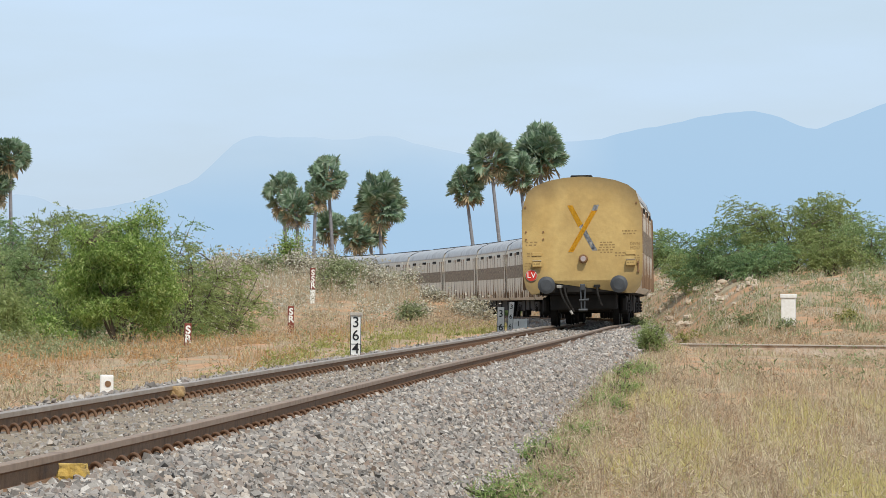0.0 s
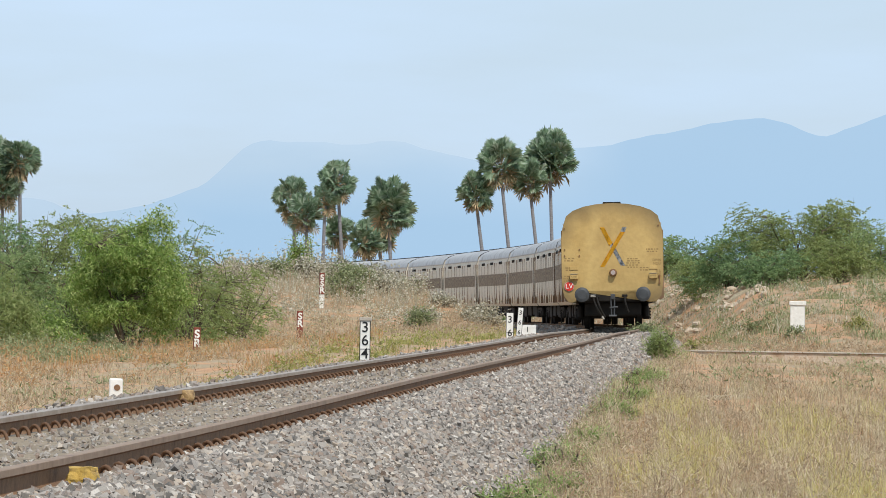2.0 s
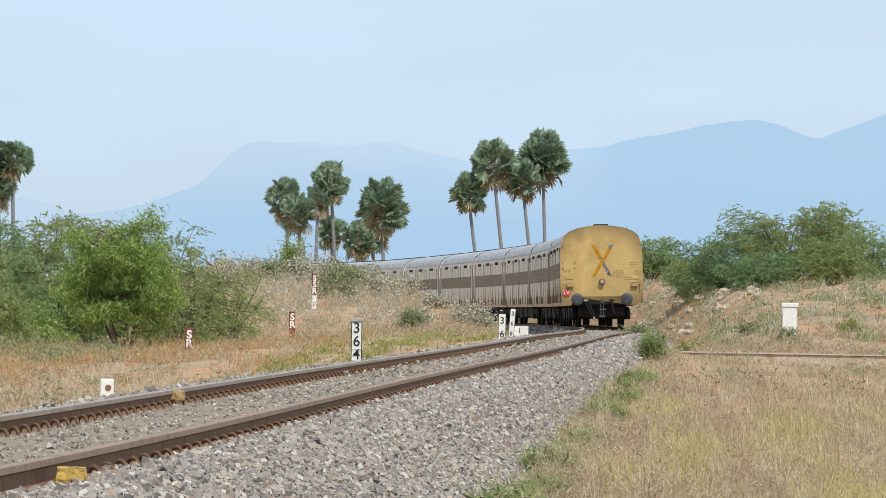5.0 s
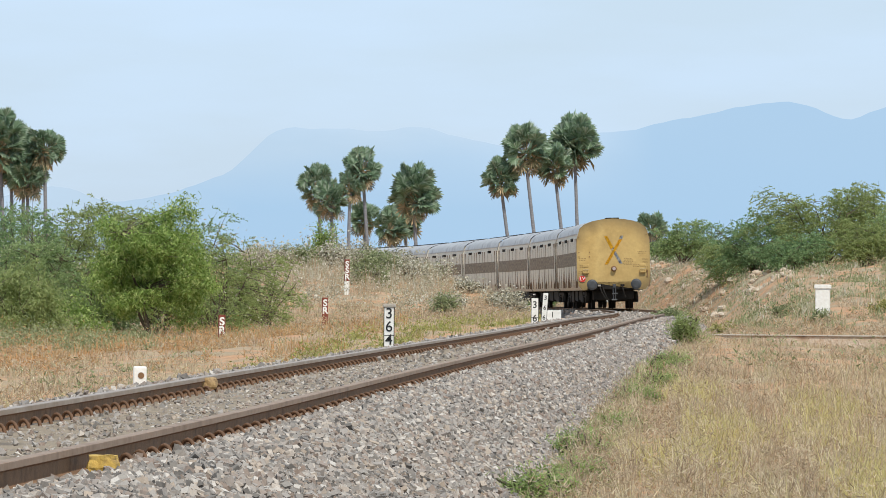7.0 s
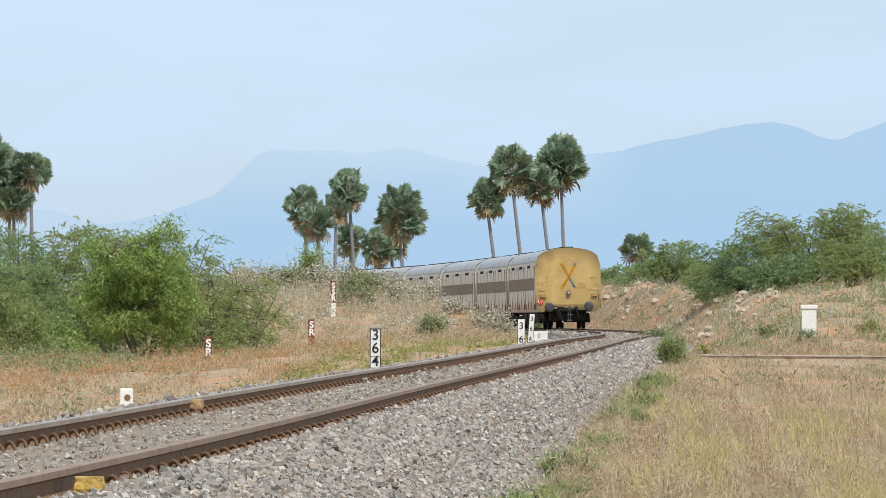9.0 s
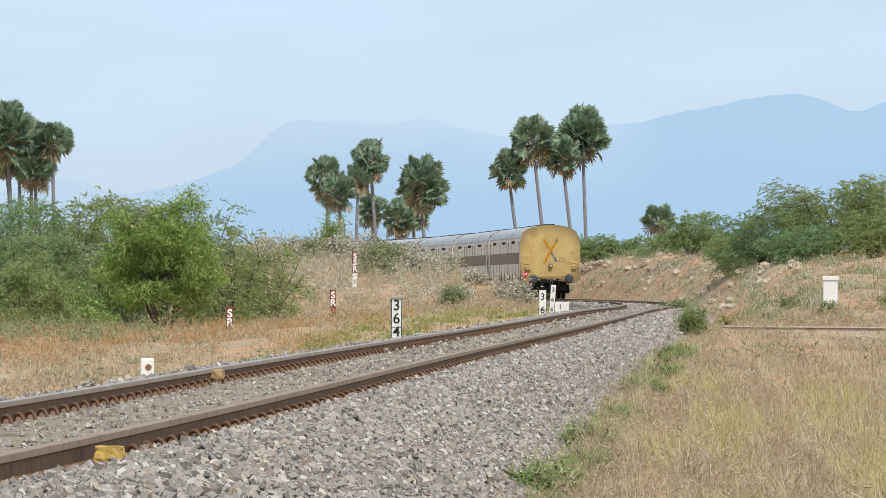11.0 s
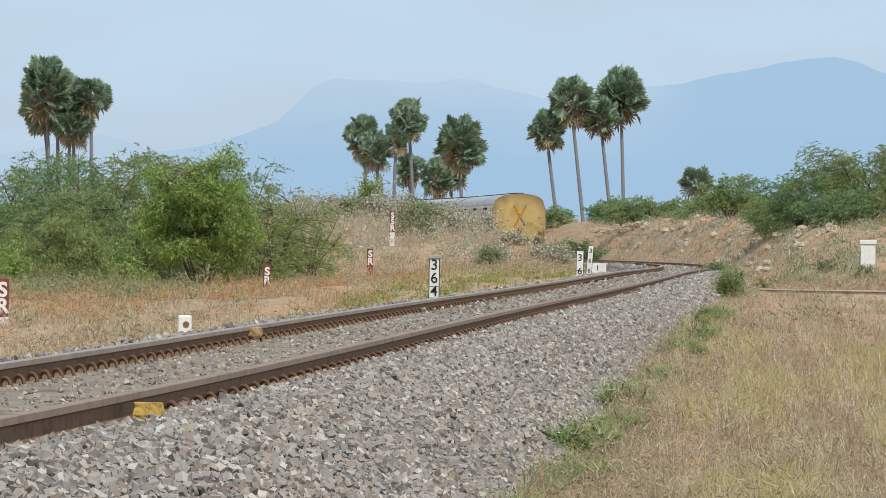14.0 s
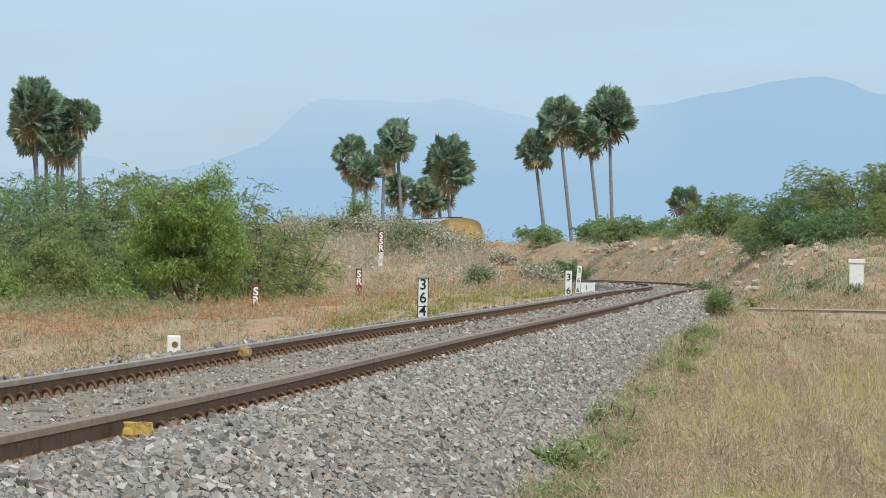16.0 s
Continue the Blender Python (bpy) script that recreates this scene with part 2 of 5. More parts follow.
track = thing("railway_track", "broad-gauge railway track of rusty rails curving through dry scrub", "railway track", kind="structure")
RAIL = [(-0.036, -0.004), (-0.030, 0), (0.030, 0), (0.036, -0.004), (0.036, -0.038), (0.012, -0.052), (0.009, -0.125), (0.07, -0.148), (0.07, -0.158), (-0.07, -0.158), (-0.07, -0.148), (-0.009, -0.125), (-0.012, -0.052), (-0.036, -0.038)]
RAILPICK = [1, 1, 1, 1, 0, 0, 0, 0, 0, 0, 0, 0, 0, 0]
run = np.arange(-40, 760, 1.5)
for side in (-1, 1):
    ob = new("rail", sweep(RAIL, run, side * GAUGE / 2, "rail", [RUST, HEAD if side < 0 else HEAD_BROWN], RAILPICK, cant=side * CANT / 2))
    ob.parent = track
    tagged(ob, "rusty steel rail with a worn bright head")


def spread(name, lo_s, hi_s, lo_n, hi_n, count, lo_r, hi_r, seed, height, fine=True):
    """Loose stones strewn over a strip beside the track, as one mesh."""
    rng = np.random.default_rng(seed)
    s, n = rng.uniform(lo_s, hi_s, count), rng.uniform(lo_n, hi_n, count)
    r = lo_r + (hi_r - lo_r) * rng.random(count) ** 2
    c = at(s, n) + np.stack([0 * s, 0 * s, height(n) + r * rng.uniform(-0.2, 0.75, count)], -1)
    if fine:
        ball = np.array([(a, b, c) for a in (-1, 1) for b in (-1, 1) for c in (-1, 1)]) * 0.68
        tri = np.array([(0, 1, 3), (0, 3, 2), (4, 6, 7), (4, 7, 5), (0, 4, 5), (0, 5, 1), (2, 3, 7), (2, 7, 6), (0, 2, 6), (0, 6, 4), (1, 5, 7), (1, 7, 3)])
    else:
        ball = np.array([(1, 0, 0), (-1, 0, 0), (0, 1, 0), (0, -1, 0), (0, 0, 1), (0, 0, -1)], float)
        tri = np.array([(0, 2, 4), (2, 1, 4), (1, 3, 4), (3, 0, 4), (2, 0, 5), (1, 2, 5), (3, 1, 5), (0, 3, 5)])
    k = len(ball)
    v = ball[None] * (1 + rng.uniform(-0.28, 0.28, (count, k, 1))) * np.stack([rng.uniform(0.8, 1.35, count), rng.uniform(0.7, 1.1, count), rng.uniform(0.5, 0.95, count)], -1)[:, None]
    q = unit(rng.normal(0, 1, (count, 4)))
    w, i, j, k3 = q.T
    R = np.stack([np.stack([1 - 2 * (j * j + k3 * k3), 2 * (i * j - k3 * w), 2 * (i * k3 + j * w)], -1), np.stack([2 * (i * j + k3 * w), 1 - 2 * (i * i + k3 * k3), 2 * (j * k3 - i * w)], -1), np.stack([2 * (i * k3 - j * w), 2 * (j * k3 + i * w), 1 - 2 * (i * i + j * j)], -1)], 1)
    v = np.einsum("nij,nkj->nki", R, v) * r[:, None, None] + c[:, None]
    f = tri[None] + (np.arange(count) * k)[:, None, None]
    return mesh_from(name, v.reshape(-1, 3), f.reshape(-1, 3), [STONE])


BEDLINE_N = [-3.2, -2.6, -1.8, -1.45, -0.95, -0.6, 0, 0.6, 0.94, 1.2, 1.5, 1.8, 2.75, 3.3]
BEDLINE_Z = [-0.98, -0.72, -0.2, -0.155, -0.15, -0.162, -0.162, -0.16, -0.13, -0.125, -0.16, -0.27, -0.80, -1.05]


def bed_height(n):
    return np.interp(n, BEDLINE_N, BEDLINE_Z)


bed_s = np.concatenate([np.arange(-40, 140, 0.35), np.arange(140, 760, 1.5)])
bed_n = np.concatenate([np.linspace(-3.2, -1, 12), np.linspace(-0.8, 0.8, 9), np.linspace(0.94, 3.3, 18)])
rng = np.random.default_rng(5)
bed_v = np.stack([at(bed_s, n, bed_height(n)) for n in bed_n], 1)
bed_v[:, :, 2] += rng.uniform(-0.018, 0.018, bed_v.shape[:2]) * np.where(np.abs(bed_n) < 0.95, 0.4, 1)[None]
bg = np.arange(bed_v.shape[0] * bed_v.shape[1]).reshape(bed_v.shape[:2])
bed_f = np.stack([bg[:-1, :-1], bg[:-1, 1:], bg[1:, 1:], bg[1:, :-1]], -1)
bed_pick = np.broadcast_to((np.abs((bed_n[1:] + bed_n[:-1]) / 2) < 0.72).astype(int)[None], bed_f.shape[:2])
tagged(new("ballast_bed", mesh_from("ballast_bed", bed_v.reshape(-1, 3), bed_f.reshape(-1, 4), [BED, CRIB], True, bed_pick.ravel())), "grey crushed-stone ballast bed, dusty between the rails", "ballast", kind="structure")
for name, args in (("ballast_stones", (7, 38, 0.96, 2.75, 38000, 0.013, 0.034, 1, bed_height, True)), ("ballast_stones", (38, 90, 0.96, 2.5, 26000, 0.018, 0.042, 2, bed_height, False)), ("ballast_stones", (90, 210, 0.96, 2.2, 14000, 0.032, 0.07, 3, bed_height, False)),
                   ("crib_stones", (12, 60, -0.74, 0.74, 6500, 0.010, 0.032, 4, lambda n: bed_height(n) - 0.006, False)), ("crib_stones", (60, 215, -0.76, 0.76, 3600, 0.022, 0.048, 14, bed_height, False)), ("crib_stones", (210, 330, -2.7, 2.7, 2500, 0.05, 0.09, 9, bed_height, False)), ("shoulder_stones", (22, 160, -2.4, -1.0, 7000, 0.02, 0.05, 6, lambda n: bed_height(n) + 0.03, False))):
    tagged(new(name, spread(name, *args)), "loose grey and brown crushed ballast stones beside the rails", "ballast", kind="stuff")

# sleepers, half buried, and the spring clips that hold the rails
bm = bmesh.new()
box(bm, (-1.37, -0.11, -0.38), (1.37, 0.11, -0.172))
sleeper_mesh = bpy.data.meshes.new("sleeper")
bm.to_mesh(sleeper_mesh), bm.free()
sleeper_mesh.materials.append(CONCRETE)


def clip_mesh():
    """A coiled spring clip: a hoop on the rail's foot with a heel."""
    v, f, k, m = [], [], 5, 9
    for i in range(m):
        a = math.pi * (i / (m - 1)) * 1.15 - 0.25
        c = Vector((0.0 + 0.02 * math.cos(a), 0.06 * math.cos(a), 0.062 * math.sin(a)))
        r = Vector((0, math.cos(a), math.sin(a)))
        for j in range(k):
            b = 2 * math.pi * j / k
            v.append(c + r * 0.014 * math.cos(b) + Vector((0.016 * math.sin(b), 0, 0)))
        if i:
            for j in range(k):
                f.append(((i - 1) * k + j, (i - 1) * k + (j + 1) % k, i * k + (j + 1) % k, i * k + j))
    return mesh_from("clip", np.array(v), f, [CLIP_RUST], True)


CLIP = clip_mesh()
for i, s in enumerate(np.arange(10.2, 190, 0.6)):
    a = float(np.interp(s, S, HEADING))
    c = at(s)
    sl = new("sleeper", sleeper_mesh)
    sl.parent, sl.matrix_basis = track, pose(*c, 0, 0, math.degrees(a))
for side in (-1, 1):
    for i, s in enumerate(np.arange(18.2, 108, 0.6)):
        a = float(np.interp(s, S, HEADING))
        c = at(s, side * GAUGE / 2 + 0.09, -0.148 + side * CANT / 2)
        cl = new("rail_clip", CLIP)
        cl.parent, cl.matrix_basis = track, pose(*c, 0, 0, math.degrees(a) + 62)
far = np.arange(108.2, 225, 0.6)
cv = np.array([v.co for v in CLIP.vertices])
cf = np.array([tuple(p.vertices) for p in CLIP.polygons])
vs, fs = [], []
for side in (-1, 1):
    for s in far:
        a = float(np.interp(s, S, HEADING))
        c = at(s, side * GAUGE / 2 + 0.09, -0.15 + side * CANT / 2)
        fs.append(cf + len(cv) * len(vs))
        vs.append(np.stack([cv[:, 0] * math.cos(a) - cv[:, 1] * math.sin(a), cv[:, 0] * math.sin(a) + cv[:, 1] * math.cos(a), cv[:, 2]], -1) + c)
ob = tagged(new("far_rail_clips", mesh_from("far_rail_clips", np.concatenate(vs), np.concatenate(fs), [CLIP_RUST], True)), kind="stuff")
ob.parent = track

# ---- train ----
LEN, GAP = 21.34, 0.95
CREAM = material("faded_cream_yellow_paint", [(0.42, 0.285, 0.105), (0.52, 0.365, 0.14), (0.46, 0.31, 0.11)], 0.55, scale=0.8, fine=0.16, bump=0.12, bump_scale=9, spec=0.35)
SIDE = material("weathered_beige_paint", [(0.53, 0.47, 0.365), (0.64, 0.585, 0.485), (0.56, 0.48, 0.36)], 0.6, scale=1.4, fine=0.25, bump=0.15, bump_scale=6, stretch=(1, 1, 0.25))
SOOTED = CREAM.copy()
SOOTED.name = "sooted_cream_yellow_paint"
sn, sl_ = SOOTED.node_tree.nodes, SOOTED.node_tree.links
tcs = sn.new("ShaderNodeTexCoord")
off = sn.new("ShaderNodeVectorMath")
off.operation, off.inputs[1].default_value = "MULTIPLY_ADD", (0.86, 0.0, 1.0)
off.inputs[2].default_value = (0.0, 0.0, -2.35)
rl = sn.new("ShaderNodeVectorMath")
rl.operation = "LENGTH"
wob = sn.new("ShaderNodeTexNoise")
wob.inputs["Scale"].default_value, wob.inputs["Detail"].default_value = 1.6, 6
addw = sn.new("ShaderNodeMath")
addw.operation = "MULTIPLY_ADD"
addw.inputs[1].default_value = 0.45
mrs = sn.new("ShaderNodeMapRange")
mrs.inputs[1].default_value, mrs.inputs[2].default_value, mrs.inputs[3].default_value, mrs.inputs[4].default_value = 1.42, 2.0, 0.0, 0.62
mixs = sn.new("ShaderNodeMixRGB")
mixs.inputs[2].default_value = (0.075, 0.06, 0.04, 1)
sl_.new(tcs.outputs["Object"], off.inputs[0])
sl_.new(off.outputs[0], rl.inputs[0])
sl_.new(tcs.outputs["Object"], wob.inputs["Vector"])
sl_.new(wob.outputs["Fac"], addw.inputs[0])
sl_.new(rl.outputs["Value"], addw.inputs[2])
sl_.new(addw.outputs[0], mrs.inputs[0])
sl_.new(mrs.outputs[0], mixs.inputs[0])
old = sn["Principled BSDF"].inputs["Base Color"].links[0].from_socket
sl_.new(old, mixs.inputs[1])
sl_.new(mixs.outputs[0], sn["Principled BSDF"].inputs["Base Color"])
ROOFM = material("dull_aluminium_roof_paint", [(0.34, 0.33, 0.32), (0.45, 0.44, 0.43), (0.28, 0.26, 0.25)], 0.5, 0.15, scale=0.9, fine=0.2, bump=0.1, bump_scale=8)
BAND = material("brown_window_band", [(0.05, 0.037, 0.024), (0.19, 0.14, 0.09), (0.46, 0.38, 0.27)], 0.7, detail=2, scale=8, fine=0.6, bump=0.5, bump_scale=16)
STREAK = material("rust_streaked_door_post", [(0.14, 0.085, 0.05), (0.26, 0.17, 0.105)], 0.75, scale=3, fine=0.3, stretch=(1, 1, 0.2))
GRIME = material("sooty_underframe", [(0.008, 0.007, 0.006), (0.02, 0.017, 0.014)], 0.8, scale=4, fine=0.3)
STEEL = material("buffer_steel", [(0.045, 0.048, 0.052), (0.075, 0.08, 0.085)], 0.55, 0.2, scale=5, fine=0.2)
PALE = material("pale_hose_fitting", [(0.26, 0.25, 0.22), (0.42, 0.40, 0.36)], 0.6, scale=12)
ORANGE = material("orange_yellow_stripe", [(0.72, 0.36, 0.015), (0.80, 0.43, 0.03)], 0.6, scale=6, fine=0.1)
BLUEGREY = material("scuffed_blue_stripe", [(0.08, 0.10, 0.14), (0.30, 0.32, 0.34), (0.6, 0.58, 0.52)], 0.6, scale=9, fine=0.3)
LETTER = material("faded_brown_lettering", [(0.24, 0.16, 0.065), (0.32, 0.22, 0.09)], 0.8, scale=10)
RED = material("red_board_paint", [(0.50, 0.03, 0.02), (0.58, 0.05, 0.03)], 0.5, scale=9)
LENS = material("pale_lamp_glass", [(0.34, 0.27, 0.25), (0.46, 0.38, 0.35)], 0.15, scale=9, spec=0.6)


def outline(k=10):
    """The coach's cross-section from the lower left round over the roof to the lower right."""
    pts = [(-1.40, 0.86), (-1.55, 1.05), (-1.61, 1.35), (-1.6225, 1.8), (-1.6225, 2.9), (-1.60, 3.18), (-1.545, 3.36)]
    for i in range(1, k):
        a = math.pi * i / k
        pts.append((-1.545 * math.cos(a), 3.36 + 0.665 * math.sin(a) ** 0.82))
    return pts + [(-x, z) for x, z in pts[:7][::-1]]


def letters(name, words, size, m, mat, parent, thick=0.004, bold=0.0):
    """Words in the built-in font as a mesh, centred, facing -y of m."""
    cu = bpy.data.curves.new(name, "FONT")
    cu.body, cu.size, cu.align_x, cu.align_y, cu.extrude, cu.offset = words, size, "CENTER", "CENTER", thick, bold * size
    tmp = bpy.data.objects.new(name, cu)
    scene.collection.objects.link(tmp)
    me = bpy.data.meshes.new_from_object(tmp.evaluated_get(bpy.context.evaluated_depsgraph_get()))
    bpy.data.objects.remove(tmp)
    me.materials.clear()
    me.materials.append(mat)
    ob = new(name, me)
    ob.parent, ob.matrix_basis = parent, m @ pose(0, 0, 0, 90, 0, 0)
    return ob


def bogie(parent, y):
    bm = bmesh.new()
    for x in (-1.05, 1.05):
        box(bm, (x - 0.09, y - 1.75, 0.52), (x + 0.09, y + 1.75, 0.78), 0.03)
        for dy in (-1.45, 1.45):
            box(bm, (x - 0.13, y + dy - 0.19, 0.30), (x + 0.13, y + dy + 0.19, 0.62), 0.04)
            for dd in (-0.32, 0.32):
                rod(bm, (x, y + dy + dd, 0.40), (x, y + dy + dd, 0.72), 0.10)
        for k in range(4):
            rod(bm, (x + 0.14 * (1 if x > 0 else -1), y - 0.2, 0.34 + 0.1 * k), (x + 0.14 * (1 if x > 0 else -1), y + 0.2, 0.34 + 0.1 * k), 0.035)
    box(bm, (-1.1, y - 0.25, 0.5), (1.1, y + 0.25, 0.82), 0.03)
    box(bm, (-1.1, y - 1.72, 0.55), (1.1, y - 1.6, 0.72), 0.02)
    frame_ob = part("bogie", bm, GRIME, parent, "sooty steel bogie with coil springs")
    for dy in (-1.45, 1.45):
        bm = bmesh.new()
        rod(bm, (-0.8, y + dy, 0.4575), (0.8, y + dy, 0.4575), 0.08)
        for x in (-1, 1):
            rod(bm, (x * 0.80, y + dy, 0.4575), (x * 0.93, y + dy, 0.4575), 0.4575, n=28)
            rod(bm, (x * 0.77, y + dy, 0.4575), (x * 0.80, y + dy, 0.4575), 0.486, n=28)
        part("wheelset", bm, GRIME, frame_ob)


def end_wall(van, y, face, mat, size, proud):
    """A flat end wall with a gap below for the buffers."""
    bm = bmesh.new()
    loop = [(x * size, 0.86 + (z - 0.86) * size) for x, z in outline()] + [(1.17, 0.86), (1.17, 1.22), (-1.17, 1.22), (-1.17, 0.86)]
    a = [bm.verts.new((x, y + face * proud, z)) for x, z in loop]
    b = [bm.verts.new((x, y - face * 0.06, z)) for x, z in loop]
    bm.faces.new(a if face < 0 else a[::-1])
    bm.faces.new(b[::-1] if face < 0 else b)
    for i in range(len(loop)):
        j = (i + 1) % len(loop)
        bm.faces.new((a[i], a[j], b[j], b[i]) if face > 0 else (a[j], a[i], b[i], b[j]))
    bmesh.ops.triangulate(bm, faces=[f for f in bm.faces if len(f.verts) > 4])
    return part("end_wall", bm, mat, van)


def coach():
    """A windowless parcel coach, its floor at rail height, running towards +y."""
    van = thing("railway_coach", "weathered beige and brown railway parcel coach with a grey roof", "railway coach", "coaches of the train")
    pts, h = outline(), LEN / 2
    k = len(pts)
    bm = bmesh.new()
    rings = [[bm.verts.new((x, y, z)) for x, z in pts] for y in (-h, h)]
    for i in range(k - 1):
        f = bm.faces.new((rings[0][i + 1], rings[0][i], rings[1][i], rings[1][i + 1]))
        f.smooth = True
        f.material_index = 1 if 6 <= i < k - 7 else 0
    part("body_shell", bm, [SIDE, ROOFM], van)
    for y, face in ((-h, -1), (h, 1)):
        end_wall(van, y, face, SIDE, 0.985, 0.0)
        bm = bmesh.new()
        box(bm, (-0.55, min(y, y + face * 0.46), 1.25), (0.55, max(y, y + face * 0.46), 3.25), 0.05)
        part("gangway_bellows", bm, GRIME, van)
    for x in (-1, 1):
        bm = bmesh.new()
        box(bm, (x * 1.600, -h + 0.8, 1.95), (x * 1.632, h - 0.8, 2.56), 0)
        part("window_band", bm, BAND, van, "dark brown band of mesh-covered windows")
        for y in (-h + 0.2, -h + 1.3, -3.2, -2.0, 2.0, 3.2, h - 1.3, h - 0.2):
            bm = bmesh.new()
            box(bm, (x * 1.58, y - 0.05, 0.98), (x * 1.634, y + 0.05, 3.16), 0)
            part("door_post", bm, STREAK, van, "rust-streaked vertical door post")
        for y in (-7.4, -5.2, 0.0, 5.2, 7.4):
            bm = bmesh.new()
            box(bm, (x * 1.60, y - 0.03, 1.0), (x * 1.630, y + 0.03, 3.0), 0)
            part("panel_seam", bm, STREAK, van, "rust-streaked seam between side panels")
        for y in (-6.2, 0.0, 6.2):
            for dy in (-0.75, 0.0, 0.75):
                bm = bmesh.new()
                box(bm, (x * 1.575, y + dy - 0.18, 3.06), (x * 1.640, y + dy + 0.18, 3.20), 0)
                part("side_vent", bm, GRIME, van)
        bm = bmesh.new()
        box(bm, (x * 1.545 - 0.03, -h, 3.345), (x * 1.545 + 0.03, h, 3.39), 0)
        part("roof_gutter", bm, ROOFM, van)
        bm = bmesh.new()
        box(bm, (x * 1.2 - 0.08, -h + 0.02, 0.84), (x * 1.2 + 0.08, h - 0.02, 1.1), 0)
        part("side_sill", bm, GRIME, van)
    bm = bmesh.new()
    box(bm, (-1.1, -h + 0.05, 0.85), (1.1, h - 0.05, 1.18), 0)
    # near-black boxes added below the floor to stand in for the shaded underbody
    box(bm, (-0.72, -h + 0.9, 0.36), (0.72, h - 0.9, 0.85), 0.04)
    box(bm, (-1.1, -3.2, 0.42), (1.1, -1.1, 0.85), 0.04)
    box(bm, (-1.1, 0.6, 0.38), (1.1, 2.8, 0.85), 0.04)
    box(bm, (-1.15, -5.2, 0.33), (1.15, -3.4, 0.85), 0.04)
    box(bm, (-1.15, -0.9, 0.36), (1.15, 0.4, 0.85), 0.04)
    box(bm, (-1.15, 3.0, 0.32), (1.15, 5.2, 0.85), 0.04)
    box(bm, (-0.9, -h + 0.3, 0.42), (0.9, -h + 1.2, 0.85), 0.04)
    box(bm, (-0.9, h - 1.2, 0.42), (0.9, h - 0.3, 0.85), 0.04)
    part("underframe", bm, GRIME, van)
    bm = bmesh.new()
    box(bm, (-0.14, -h + 0.1, 4.0), (0.14, h - 0.1, 4.05), 0.01)
    part("roof_ridge", bm, GRIME, van, "sooty strip along the roof")
    for y in np.arange(-9, 9.1, 2.0):
        bm = bmesh.new()
        rod(bm, (0, y, 3.98), (0, y, 4.06), 0.17, 0.14, 12)
        rod(bm, (0, y, 4.06), (0, y, 4.085), 0.20, 0.12, 12)
        part("roof_ventilator", bm, GRIME, van, "sooty roof ventilator")
    for y in (-7.4, 7.4):
        bogie(van, y)
    for y, face in ((-h, -1), (h, 1)):
        bm = bmesh.new()
        box(bm, (-1.2, y - 0.02, 0.90), (1.2, y + face * 0.06 + 0.02, 1.22), 0.01)
        part("headstock", bm, GRIME, van)
        for x in (-0.978, 0.978):
            bm = bmesh.new()
            rod(bm, (x, y, 1.105), (x, y + face * 0.40, 1.105), 0.115, n=14)
            rod(bm, (x, y, 1.105), (x, y + face * 0.06, 1.105), 0.19, n=14)
            buf = part("buffer", bm, GRIME, van, "round dark steel buffer")
            bm = bmesh.new()
            rod(bm, (x, y + face * 0.36, 1.105), (x, y + face * 0.43, 1.105), 0.235, 0.235, 28)
            bmesh.ops.create_cone(bm, cap_ends=True, segments=28, radius1=0.235, radius2=0.15, depth=0.03, matrix=Matrix.Translation((x, y + face * 0.445, 1.105)) @ pose(0, 0, 0, 90 if face < 0 else -90))
            part("buffer_plate", bm, STEEL, buf)
    return van


